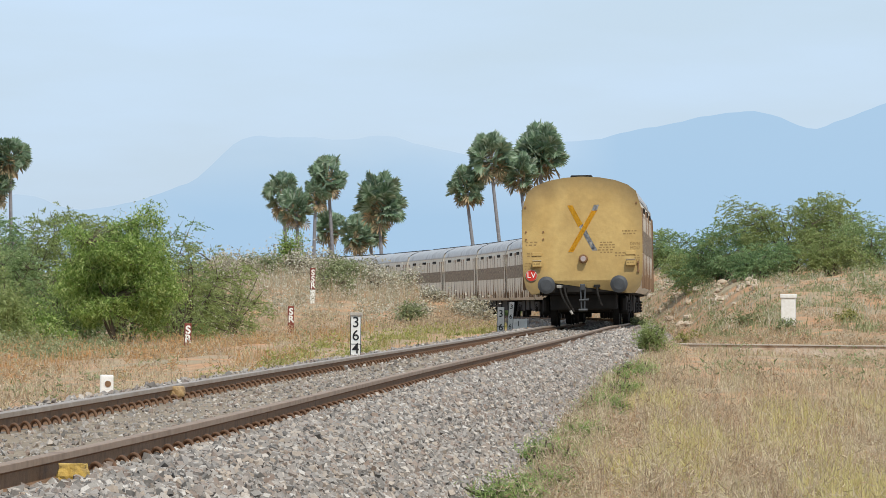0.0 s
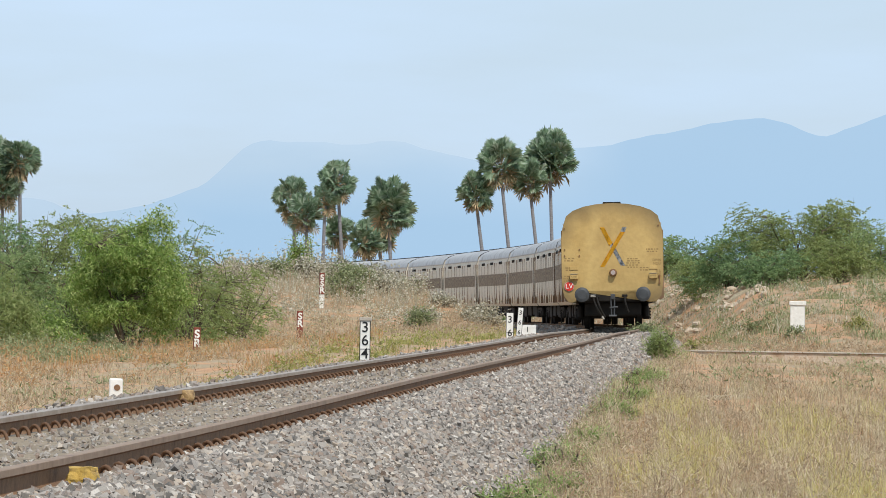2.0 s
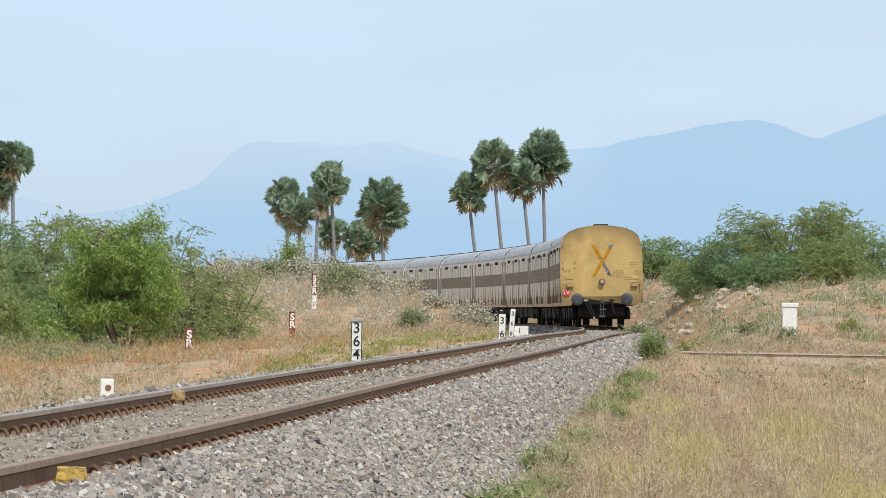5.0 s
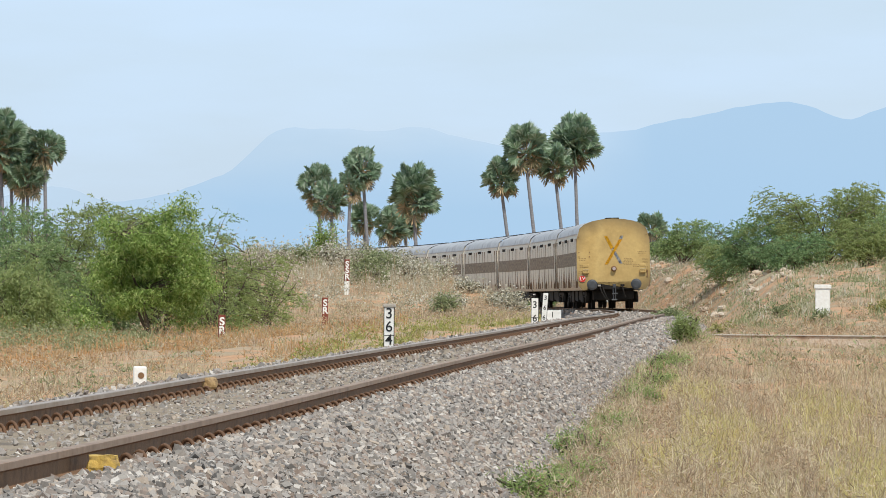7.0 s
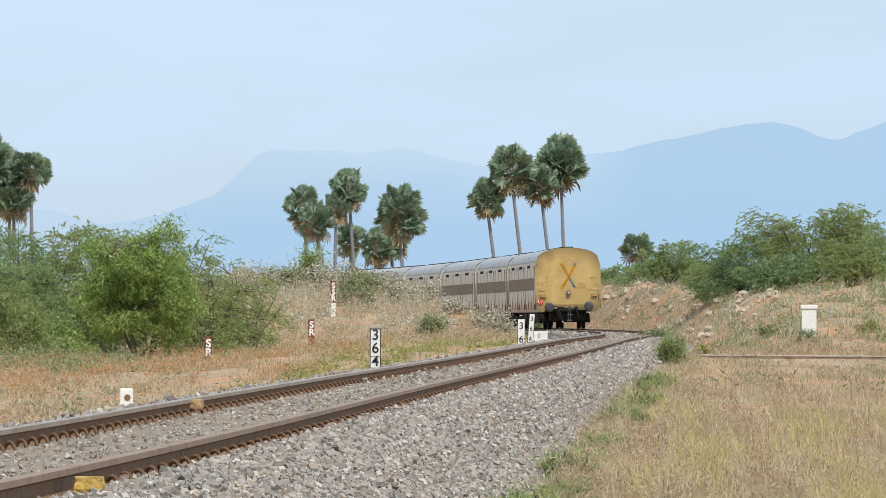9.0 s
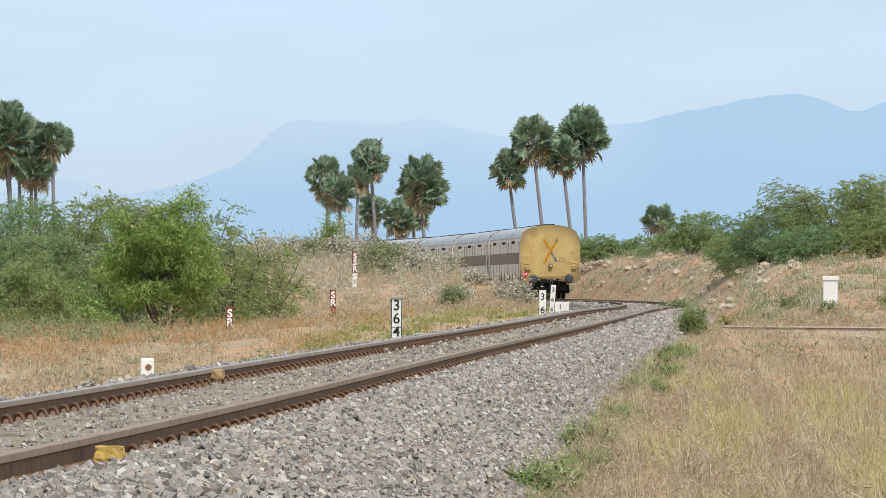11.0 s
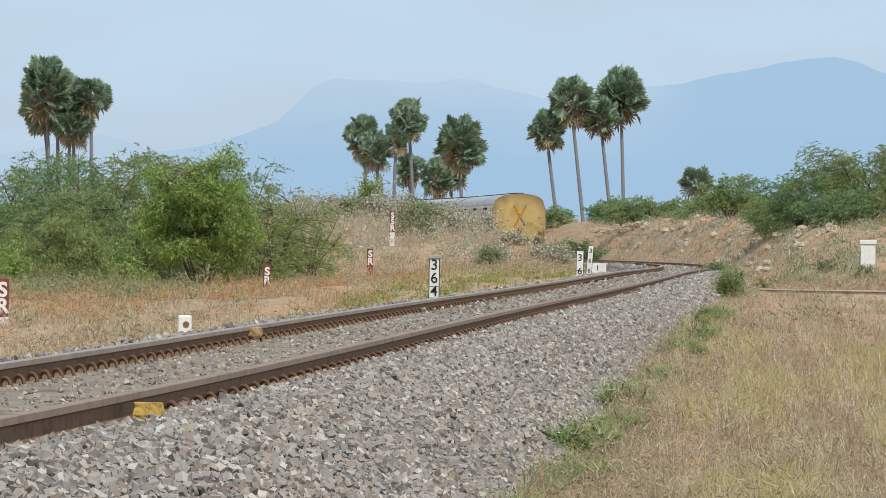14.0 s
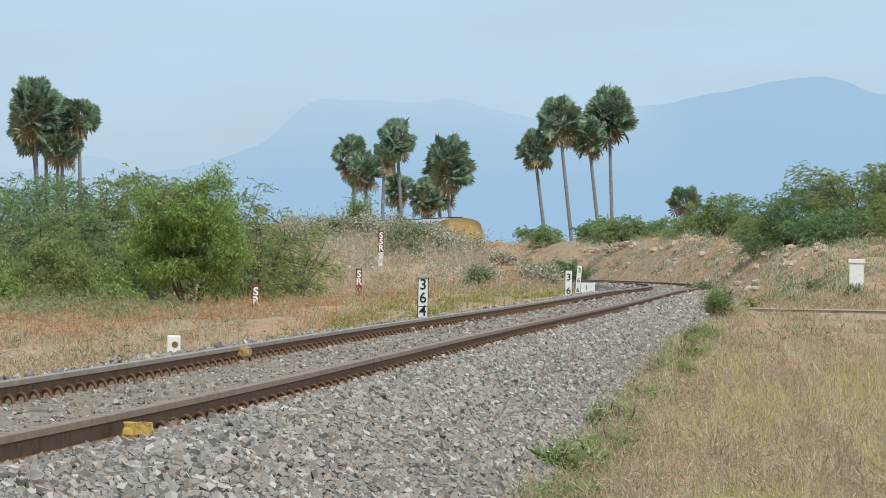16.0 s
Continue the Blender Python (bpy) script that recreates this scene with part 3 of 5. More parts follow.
def rear_fittings(van):
    """What the last coach carries on its end wall."""
    y = -LEN / 2 - 0.05
    for o in [o for o in van.children if o.name.startswith(("end_wall", "gangway_bellows")) and min(c[1] for c in o.bound_box) < 0]:
        bpy.data.objects.remove(o)
    tagged(end_wall(van, -LEN / 2, -1, SOOTED, 1.0, 0.05), "faded cream-yellow flat end wall, sooty along the roof")
    tagged(van, "last railway coach with a cream-yellow end wall bearing a crossed stripe")
    bm = bmesh.new()
    box(bm, (-0.29, -LEN / 2 - 0.02, 3.97), (0.29, -LEN / 2 + 1.1, 4.065), 0.03)
    part("roof_walkway", bm, GRIME, van)
    # the crossed stripes
    for sx, mat, z0, z1, proud in ((-1, BLUEGREY, 2.02, 3.24, 0.004), (1, ORANGE, 1.99, 3.10, 0.009)):
        bm = bmesh.new()
        top, low = (0.33 * sx + 0.01, z1), (-0.33 * sx + 0.01, z0)
        d = Vector((top[0] - low[0], 0, top[1] - low[1]))
        w = 0.07
        vs = [bm.verts.new((low[0] + o * w, y - proud, low[1])) for o in (-1, 1)] + [bm.verts.new((top[0] + o * w, y - proud, top[1])) for o in (1, -1)]
        bm.faces.new(vs)
        bmesh.ops.solidify(bm, geom=list(bm.faces), thickness=-0.003)
        part("stripe", bm, mat, van, "orange painted stripe" if sx > 0 else "scuffed blue-grey stripe with peeling paint")
    bm = bmesh.new()
    vs = [bm.verts.new(c) for c in ((-0.39, y - 0.008, 3.25), (-0.25, y - 0.008, 3.25), (0.02, y - 0.008, 2.74), (-0.10, y - 0.008, 2.66))]
    bm.faces.new(vs)
    bmesh.ops.solidify(bm, geom=list(bm.faces), thickness=-0.003)
    part("stripe", bm, ORANGE, van, "orange painted stripe")
    bm = bmesh.new()
    vs = [bm.verts.new(c) for c in ((0.27, y - 0.012, 3.10), (0.41, y - 0.012, 3.10), (0.47, y - 0.012, 3.26), (0.33, y - 0.012, 3.25))]
    bm.faces.new(vs)
    bmesh.ops.solidify(bm, geom=list(bm.faces), thickness=-0.003)
    part("stripe", bm, BLUEGREY, van, "scuffed end of the stripe")
    # lamps
    bm = bmesh.new()
    rod(bm, (0.02, y, 1.80), (0.02, y - 0.17, 1.80), 0.125, 0.10, 20)
    lamp = part("tail_lamp", bm, RUST, van, "round rusty tail lamp")
    bm = bmesh.new()
    rod(bm, (0.02, y - 0.17, 1.80), (0.02, y - 0.185, 1.80), 0.075, 0.07, 18)
    part("lens", bm, LENS, lamp)
    for x in (-1.23, 1.30):
        bm = bmesh.new()
        box(bm, (x - 0.13, y - 0.14, 1.60), (x + 0.13, y, 1.77), 0.02)
        br = part("lamp_bracket", bm, CREAM, van, "cream lamp bracket box")
        bm = bmesh.new()
        box(bm, (x - 0.12, y - 0.16, 1.76), (x + 0.12, y, 1.775), 0.004)
        part("lid", bm, PALE, br)
        bm = bmesh.new()
        box(bm, (x - 0.13, y - 0.03, 1.90), (x + 0.13, y, 2.00), 0.008)
        part("cover_plate", bm, CREAM, van)
        bm = bmesh.new()
        for dx in (-0.07, 0.0, 0.06):
            box(bm, (x + dx - 0.02, y - 0.146, 1.67), (x + dx + 0.02, y - 0.141, 1.70))
        part("lettering", bm, LETTER, br)
    bm = bmesh.new()
    rod(bm, (-1.39, y - 0.012, 1.37), (-1.39, y - 0.042, 1.37), 0.145, n=28)
    board = part("tail_board", bm, RED, van, "round red last-vehicle board")
    bm = bmesh.new()
    rod(bm, (-1.39, y, 1.37), (-1.39, y - 0.03, 1.37), 0.16, n=28)
    part("rim", bm, PALE, board)
    letters("board_letters", "LV", 0.22, pose(-1.39, y - 0.046, 1.375), WHITE, board)
    letters("end_lettering", "DIVN\nMDU", 0.115, pose(1.42, y - 0.004, 2.13), LETTER, van, 0.002)
    # unreadable rows of lettering
    rng = random.Random(3)
    for cx, cz, w, rows, hgt in ((0.62, 2.22, 0.42, 5, 0.045), (-1.42, 2.25, 0.26, 2, 0.05), (-1.42, 1.95, 0.24, 2, 0.05), (-1.46, 1.68, 0.30, 3, 0.05), (0.98, 1.93, 0.26, 2, 0.05), (1.25, 2.52, 0.40, 2, 0.05), (1.45, 1.85, 0.12, 3, 0.04)):
        bm = bmesh.new()
        for r in range(rows):
            x = cx - w / 2 * rng.uniform(0.6, 1)
            while x < cx + w / 2:
                d = rng.uniform(0.03, 0.09)
                box(bm, (x, y - 0.004, cz - r * hgt * 1.5), (x + d, y - 0.001, cz - r * hgt * 1.5 + hgt * 0.75))
                x += d + rng.uniform(0.02, 0.05)
        part("lettering", bm, LETTER, van, "faded rows of small brown lettering")
    for x, z in ((-1.52, 2.55), (-1.05, 2.55), (-1.52, 2.35), (-1.05, 2.35), (-1.52, 3.22), (1.48, 3.30)):
        bm = bmesh.new()
        rod(bm, (x, y, z), (x, y - 0.03, z), 0.025, n=8)
        part("bolt", bm, RUST, van)
    bm = bmesh.new()
    rod(bm, (1.50, y - 0.03, 1.42), (1.50, y - 0.03, 1.72), 0.016)
    box(bm, (1.47, y - 0.05, 1.42), (1.53, y, 1.47)), box(bm, (1.47, y - 0.05, 1.66), (1.53, y, 1.71))
    part("handrail", bm, RUST, van)
    # coupling, hoses
    bm = bmesh.new()
    rod(bm, (0, y, 1.06), (0, y - 0.30, 1.06), 0.05)
    box(bm, (-0.07, y - 0.42, 0.95), (0.07, y - 0.26, 1.12), 0.02)
    for dx in (-0.06, 0.06):
        rod(bm, (dx, y - 0.36, 1.0), (dx * 0.7, y - 0.40, 0.42), 0.022)
    rod(bm, (-0.1, y - 0.4, 0.68), (0.16, y - 0.4, 0.70), 0.028)
    rod(bm, (-0.12, y - 0.4, 0.42), (0.12, y - 0.4, 0.42), 0.035)
    part("screw_coupling", bm, STEEL, van, "grey steel screw coupling hanging down")
    for x0, x1, zl in ((-0.62, -0.34, 0.40), (-0.50, -0.30, 0.46), (0.38, 0.46, 0.62)):
        bm = bmesh.new()
        prev = Vector((x0, y - 0.08, 1.05))
        for i in range(1, 9):
            t = i / 8
            q = Vector((x0 + (x1 - x0) * t ** 1.6, y - 0.08 - 0.22 * math.sin(t * 2.4), 1.05 + (zl - 1.05) * t))
            rod(bm, prev, q, 0.03, n=7)
            prev = q
        hose = part("brake_hose", bm, GRIME, van, "dark rubber brake hose with pale fittings")
        bm = bmesh.new()
        rod(bm, prev, prev + Vector((0.05, -0.02, -0.09)), 0.04, 0.03)
        part("hose_fitting", bm, PALE if x0 == -0.62 else GRIME, hose)
        bm = bmesh.new()
        box(bm, (x0 - 0.09, y - 0.13, 1.02), (x0 + 0.09, y - 0.03, 1.10), 0.01)
        part("hose_valve", bm, PALE if x0 == -0.62 else GRIME, hose)


van = coach()
TRAIN = [van]
for i in range(13):
    TRAIN.append(copy_thing(van, Matrix()))
rear_fittings(van)


# ---- sign posts and stones ----
def ground_at(x, y, up=0.0, turn=0.0):
    return pose(x, y, float(ground(x, y)) + up, 0, 0, turn)


def boundary_post(x, y, top, wide, turn, words, red=0.62):
    """A square post banded red and white with white letters one under another."""
    foot = float(ground(x, y)) - 0.1
    high = top - foot
    ob = thing("boundary_post", "square concrete boundary post banded red and white with letters", "post", "boundary posts", m=pose(x, y, foot, 0, 0, turn))
    bm = bmesh.new()
    box(bm, (-wide / 2, -wide / 2, 0), (wide / 2, wide / 2, high - red), 0.012)
    part("white_base", bm, WHITE, ob)
    bm = bmesh.new()
    box(bm, (-wide / 2, -wide / 2, high - red), (wide / 2, wide / 2, high), 0.015)
    part("red_shaft", bm, REDOX, ob, "red-oxide painted upper shaft")
    for i, w in enumerate(words):
        letters("letter", w, wide * 1.6, pose(0, -wide / 2 - 0.004, high - 0.06 - wide * 1.3 * (i + 0.5)), WHITE, ob, bold=0.035)
    return ob


boundary_post(-6.99, 90, -0.66, 0.2, 4, "SR")
boundary_post(-4.30, 139, -0.57, 0.17, 6, "SR", 0.72)
boundary_post(-2.24, 176, -0.16, 0.18, 6, "SR", 0.85)
boundary_post(-1.85, 208, 1.22, 0.18, 6, "SSR", 0.8)


def number_post(x, y, up, high, wide, digits, label, lean=0.0, size=1.0, hood=False, foot=-1.36):
    ob = thing("distance_post", label, "post", "distance posts", m=pose(x, y, foot))
    bm = bmesh.new()
    box(bm, (-0.045, 0.01, -0.15), (0.045, 0.08, up + high * 0.9), 0.008, pose(0, 0, 0, 0, lean, 0))
    part("stake", bm, RUST, ob)
    bm = bmesh.new()
    box(bm, (-wide / 2, -0.03, up), (wide / 2, 0.012, up + high), 0.006, pose(0, 0, 0, 0, lean, 0))
    board = part("board", bm, WHITE, ob)
    bm = bmesh.new()
    for a, b in (((-wide / 2 - 0.006, -0.034, up), (-wide / 2 + 0.006, 0.016, up + high)), ((wide / 2 - 0.006, -0.034, up), (wide / 2 + 0.006, 0.016, up + high)), ((-wide / 2, -0.034, up + high * 0.30), (wide / 2, 0.014, up + high * 0.315))):
        box(bm, a, b, 0, pose(0, 0, 0, 0, lean, 0))
    part("border", bm, BLACK, board)
    if hood:
        bm = bmesh.new()
        box(bm, (-wide * 0.6, -0.05, up + high - 0.005), (wide * 0.66, 0.10, up + high + 0.055), 0.015)
        part("cap", bm, CONCRETE, ob, "chipped concrete cap")
    for i, w in enumerate(digits):
        z = up + high - high / len(digits) * (i + 0.5) * 0.97
        letters("digit", w, high / len(digits) * 1.12 * size, pose(0, 0, 0, 0, lean, 0) @ pose(0, -0.034, z), BLACK, board, bold=0.006)
    return ob


number_post(-0.12, 89, 0.62, 0.64, 0.16, "364", "white distance post with black digits 3 6 4 beside the track", 0, 0.98, True, -1.48)
number_post(3.86, 158, 0.47, 0.78, 0.20, "36", "white distance post with black digits 3 6 beside the track", 0, 0.62)
number_post(4.12, 160, 0.25, 1.15, 0.15, "3664", "narrow white distance post with black digits beside the track", 4, 0.55)

board = thing("marker_board", "low white marker board with a black stroke beside the rail", "sign", m=pose(4.55, 165, -1.36, 0, 0, -6))
bm = bmesh.new()
box(bm, (-0.25, -0.03, 0.0), (0.25, 0.06, 0.90), 0.01)
part("slab", bm, WHITE, board)
letters("digit", "1", 0.22, pose(0.0, -0.034, 0.76), BLACK, board)

stone = thing("white_marker_stone", "small whitewashed marker stone with a brown spot behind the rail", "marker stone", m=ground_at(-3.40, 75, -0.05, 3))
bm = bmesh.new()
v = box(bm, (-0.09, -0.06, -0.1), (0.09, 0.06, 0.56), 0.02)
part("slab", bm, WHITE, stone)
bm = bmesh.new()
rod(bm, (0.015, -0.062, 0.44), (0.015, -0.068, 0.44), 0.042, n=20)
part("spot", bm, RUST, stone, "brown painted spot")

pillar = thing("white_pillar", "whitewashed square masonry pillar with a projecting cap", "pillar", m=pose(13.95, 185, -0.50, 0, 0, -8))
bm = bmesh.new()
box(bm, (-0.23, -0.23, -0.7), (0.23, 0.23, 0.76), 0.02)
part("shaft", bm, WHITE, pillar)
bm = bmesh.new()
box(bm, (-0.265, -0.265, 0.76), (0.265, 0.265, 0.90), 0.025)
part("cap", bm, WHITE, pillar)

ROCK_WORN = material("worn_painted_stone", [(0.30, 0.19, 0.085), (0.40, 0.27, 0.13), (0.22, 0.14, 0.08)], 0.85, scale=18, fine=0.25, bump=0.5)
for x, y, n0, r, seed in ((-1.52, 29.4, 0.07, 0.075, 2), (-1.74, 52.6, 0.03, 0.07, 5)):
    bm = bmesh.new()
    bmesh.ops.create_cube(bm, size=2 * r)
    bmesh.ops.subdivide_edges(bm, edges=list(bm.edges), cuts=4, use_grid_fill=True)
    for vv in bm.verts:
        vv.co = vv.co.lerp(vv.co.normalized() * r * 1.25, 0.35)
        vv.co *= 1 + 0.22 * noise.noise(vv.co * 16 + Vector((seed, 0, 0)))
        vv.co.z *= 0.72
    ob = part("painted_rock", bm, YELLOW_STONE if seed == 2 else ROCK_WORN, None, "", False)
    s0, nn = beside(np.array(x), np.array(y))
    ob.matrix_basis = pose(x, y, float(np.interp(s0, S, TZ)) - 0.075)
    tagged(ob, "rough yellow-painted rock lying against the rail" if seed == 2 else "rough brown rock with worn yellow paint against the rail", "rock", "painted rocks")

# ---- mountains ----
# distance haze is painted in: a flat pale-blue emission instead of lit rock
FAR = bpy.data.materials.new("haze_painted_mountain")
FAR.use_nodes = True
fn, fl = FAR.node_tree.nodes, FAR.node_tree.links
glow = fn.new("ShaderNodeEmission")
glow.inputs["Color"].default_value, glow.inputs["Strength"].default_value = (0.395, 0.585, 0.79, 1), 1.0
# cloud and haze are put in as transparency: parts of the crest thin out
place_of = fn.new("ShaderNodeTexCoord")
drift = fn.new("ShaderNodeMapping")
drift.inputs["Scale"].default_value = (0.008, 0.002, 0.022)
puffs = fn.new("ShaderNodeTexNoise")
puffs.inputs["Scale"].default_value, puffs.inputs["Detail"].default_value = 1.0, 5
split = fn.new("ShaderNodeSeparateXYZ")
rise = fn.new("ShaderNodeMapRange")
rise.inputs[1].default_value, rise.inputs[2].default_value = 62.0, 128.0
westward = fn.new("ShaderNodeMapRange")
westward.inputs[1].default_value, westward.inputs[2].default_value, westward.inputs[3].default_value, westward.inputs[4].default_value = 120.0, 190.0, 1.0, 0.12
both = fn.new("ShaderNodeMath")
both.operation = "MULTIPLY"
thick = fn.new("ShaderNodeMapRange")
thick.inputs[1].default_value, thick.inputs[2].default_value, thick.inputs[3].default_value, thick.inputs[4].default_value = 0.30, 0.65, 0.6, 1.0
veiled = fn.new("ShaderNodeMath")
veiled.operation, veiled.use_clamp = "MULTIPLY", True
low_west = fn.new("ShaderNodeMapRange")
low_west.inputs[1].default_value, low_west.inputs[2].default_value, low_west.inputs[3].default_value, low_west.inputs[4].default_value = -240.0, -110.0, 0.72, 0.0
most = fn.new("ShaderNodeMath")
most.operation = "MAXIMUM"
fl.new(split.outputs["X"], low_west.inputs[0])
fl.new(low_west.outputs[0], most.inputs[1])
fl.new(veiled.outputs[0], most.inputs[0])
gap = fn.new("ShaderNodeBsdfTransparent")
blend = fn.new("ShaderNodeMixShader")
fl.new(place_of.outputs["Object"], drift.inputs["Vector"])
fl.new(drift.outputs[0], puffs.inputs["Vector"])
fl.new(place_of.outputs["Object"], split.inputs[0])
fl.new(split.outputs["Z"], rise.inputs[0])
fl.new(split.outputs["X"], westward.inputs[0])
fl.new(rise.outputs[0], both.inputs[0])
fl.new(westward.outputs[0], both.inputs[1])
fl.new(puffs.outputs["Fac"], thick.inputs[0])
fl.new(both.outputs[0], veiled.inputs[0])
fl.new(thick.outputs[0], veiled.inputs[1])
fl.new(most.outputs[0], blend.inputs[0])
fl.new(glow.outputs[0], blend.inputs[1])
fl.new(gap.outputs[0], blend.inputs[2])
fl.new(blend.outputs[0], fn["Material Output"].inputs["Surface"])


def ridge(name, dist, line, mat, label):
    """A far range: its crest line (metres aside, height) rising from the plain, with a little depth."""
    xs = np.linspace(line[0][0], line[-1][0], 900)
    zs = np.interp(xs, [a for a, b in line], [b for a, b in line])
    zs = np.convolve(np.pad(zs, 1, "edge"), np.ones(3) / 3, "valid")
    zs = zs + 0.8 * np.sin(xs * 0.05) + 0.5 * np.sin(xs * 0.13 + 1) + 0.3 * np.sin(xs * 0.31)
    v = np.stack([np.stack([xs, 0 * xs + dist - 120, 0 * xs - 20], -1), np.stack([xs, 0 * xs + dist, zs], -1), ], 1).reshape(-1, 3)
    g = np.arange(len(v)).reshape(-1, 2)
    f = np.stack([g[:-1, 0], g[1:, 0], g[1:, 1], g[:-1, 1]], -1)
    return tagged(new(name, mesh_from(name, v, f, [mat], True)), label, "mountain", kind="structure")


ridge("backdrop_mountain", 4200, [(-3000, 50), (-700, 40), (-329.3, 61.1), (-304.1, 65.7), (-270.5, 77.0), (-249.5, 77.3), (-224.3, 66.7), (-203.3, 65.3), (-185.6, 68.5), (-143.6, 81.7), (-124.7, 88.2), (-117.2, 95.9), (-110.0, 103.1), (-93.2, 118.0), (-80.6, 122.4), (-60.5, 121.4), (-34.4, 122.2), (-10.1, 120.4), (20.2, 123.7), (31.9, 119.7), (41.2, 115.6), (73.9, 111.0), (111.7, 112.4), (146.2, 118.7), (171.4, 121.6), (192.4, 127.3), (217.6, 133.9), (234.4, 136.3), (258.7, 141.2), (278.5, 144.0), (296.5, 143.0), (314.2, 139.4), (335.2, 130.0), (352.0, 138.7), (388.9, 151.8), (426.7, 149.7), (800, 120), (3000, 60)], FAR, "mountain range on the horizon, painted haze-blue")


# ---- plants ----
PALMLEAF = material("palm_leaf", [(0.105, 0.175, 0.095), (0.180, 0.270, 0.155), (0.290, 0.380, 0.260), (0.135, 0.215, 0.118), (0.42, 0.49, 0.38)], 0.42, by="island", spec=0.5, through=0.15)
PALMDRY = material("dry_palm_leaf", [(0.15, 0.165, 0.09), (0.30, 0.25, 0.15), (0.48, 0.35, 0.21), (0.20, 0.20, 0.11)], 0.85, by="island", through=0.1)
PALMTRUNK = material("palm_trunk_bark", [(0.17, 0.175, 0.19), (0.27, 0.27, 0.285)], 0.95, scale=3, fine=0.3, bump=0.5, bump_scale=9, stretch=(1, 1, 4))
BARK = material("thorn_tree_bark", [(0.09, 0.07, 0.05), (0.16, 0.125, 0.09)], 0.95, scale=6, fine=0.3, bump=0.4)
LEAF_FRESH = material("fresh_green_leaf", [(0.085, 0.155, 0.030), (0.220, 0.330, 0.070), (0.400, 0.510, 0.150), (0.130, 0.215, 0.042), (0.280, 0.385, 0.090), (0.52, 0.58, 0.22), (0.16, 0.26, 0.055)], 0.55, by="island", through=0.45)
LEAF_ACACIA = material("feathery_acacia_leaf", [(0.110, 0.175, 0.065), (0.270, 0.365, 0.135), (0.380, 0.470, 0.195), (0.165, 0.245, 0.090), (0.450, 0.500, 0.250), (0.21, 0.30, 0.11)], 0.6, by="island", through=0.45)
LEAF_LIGHT = material("light_acacia_leaf", [(0.200, 0.260, 0.080), (0.290, 0.345, 0.120), (0.370, 0.410, 0.170), (0.240, 0.300, 0.100)], 0.6, by="island", through=0.45)
LEAF_OLIVE = material("olive_scrub_leaf", [(0.150, 0.180, 0.075), (0.240, 0.270, 0.130), (0.330, 0.350, 0.180)], 0.65, by="island", through=0.25)
LEAF_PALE = material("pale_weed_leaf", [(0.300, 0.280, 0.180), (0.460, 0.420, 0.310), (0.620, 0.580, 0.480), (0.240, 0.240, 0.130)], 0.75, by="island", through=0.2)
LEAF_YELLOW = material("yellow_green_weed", [(0.225, 0.245, 0.055), (0.325, 0.325, 0.085), (0.420, 0.375, 0.140), (0.190, 0.220, 0.055), (0.46, 0.40, 0.20)], 0.65, by="island", through=0.3)
STRAW = material("straw_grass", [(0.420, 0.330, 0.200), (0.580, 0.480, 0.320), (0.480, 0.400, 0.270), (0.660, 0.570, 0.400), (0.360, 0.290, 0.170), (0.520, 0.460, 0.220)], 0.8, by="island", through=0.3)
RUSTGRASS = material("rust_brown_grass", [(0.340, 0.220, 0.120), (0.460, 0.310, 0.180), (0.530, 0.420, 0.290), (0.320, 0.250, 0.160), (0.430, 0.360, 0.270), (0.380, 0.330, 0.180)], 0.85, by="island", through=0.25)
GREENGRASS = material("green_grass", [(0.160, 0.260, 0.060), (0.240, 0.340, 0.090), (0.330, 0.400, 0.150), (0.400, 0.410, 0.190)], 0.65, by="island", through=0.3)
DEADWEED = material("dead_weed", [(0.220, 0.155, 0.100), (0.320, 0.235, 0.155), (0.420, 0.320, 0.220), (0.270, 0.220, 0.140)], 0.85, by="island", through=0.1)
ORANGEWEED = material("orange_dry_weed", [(0.42, 0.22, 0.09), (0.52, 0.30, 0.13), (0.36, 0.24, 0.13), (0.46, 0.36, 0.20)], 0.85, by="island", through=0.2)
YELLOWGRASS = material("yellow_grass", [(0.46, 0.38, 0.13), (0.56, 0.48, 0.20), (0.40, 0.36, 0.13), (0.62, 0.54, 0.28)], 0.8, by="island", through=0.3)
ROCK = material("tan_boulder", [(0.34, 0.24, 0.16), (0.46, 0.36, 0.26), (0.52, 0.44, 0.35), (0.40, 0.25, 0.15)], 0.9, scale=2.5, fine=0.3, bump=0.5, bump_scale=7)


def fans(rng, hubs, ways, radius, leaflets=24):
    """Fan leaves of many pleated leaflets that spread round each way."""
    vs, fs = [], []
    for hub, way, r in zip(hubs, ways, radius):
        side = unit(np.cross(way, rng.normal(0, 1, 3) + [0, 0, 0.9]))
        up = np.cross(side, way)
        for a in np.linspace(-2.35, 2.35, leaflets):
            d = way * math.cos(a) + side * math.sin(a)
            reach = r * rng.uniform(0.86, 1.05) * (1 - 0.07 * abs(a))
            tip = hub + d * reach + up * (rng.normal(0, 0.05) + 0.14 * abs(math.sin(a))) * r + np.array([0, 0, -0.12 * r * rng.random()])
            w = np.cross(d, up) * r * 0.085
            mid = hub + d * reach * 0.66 + up * 0.10 * r
            k = len(vs)
            vs += [hub, mid + w, tip, mid - w]
            fs += [(k, k + 1, k + 2), (k, k + 2, k + 3)]
    return np.array(vs), np.array(fs)


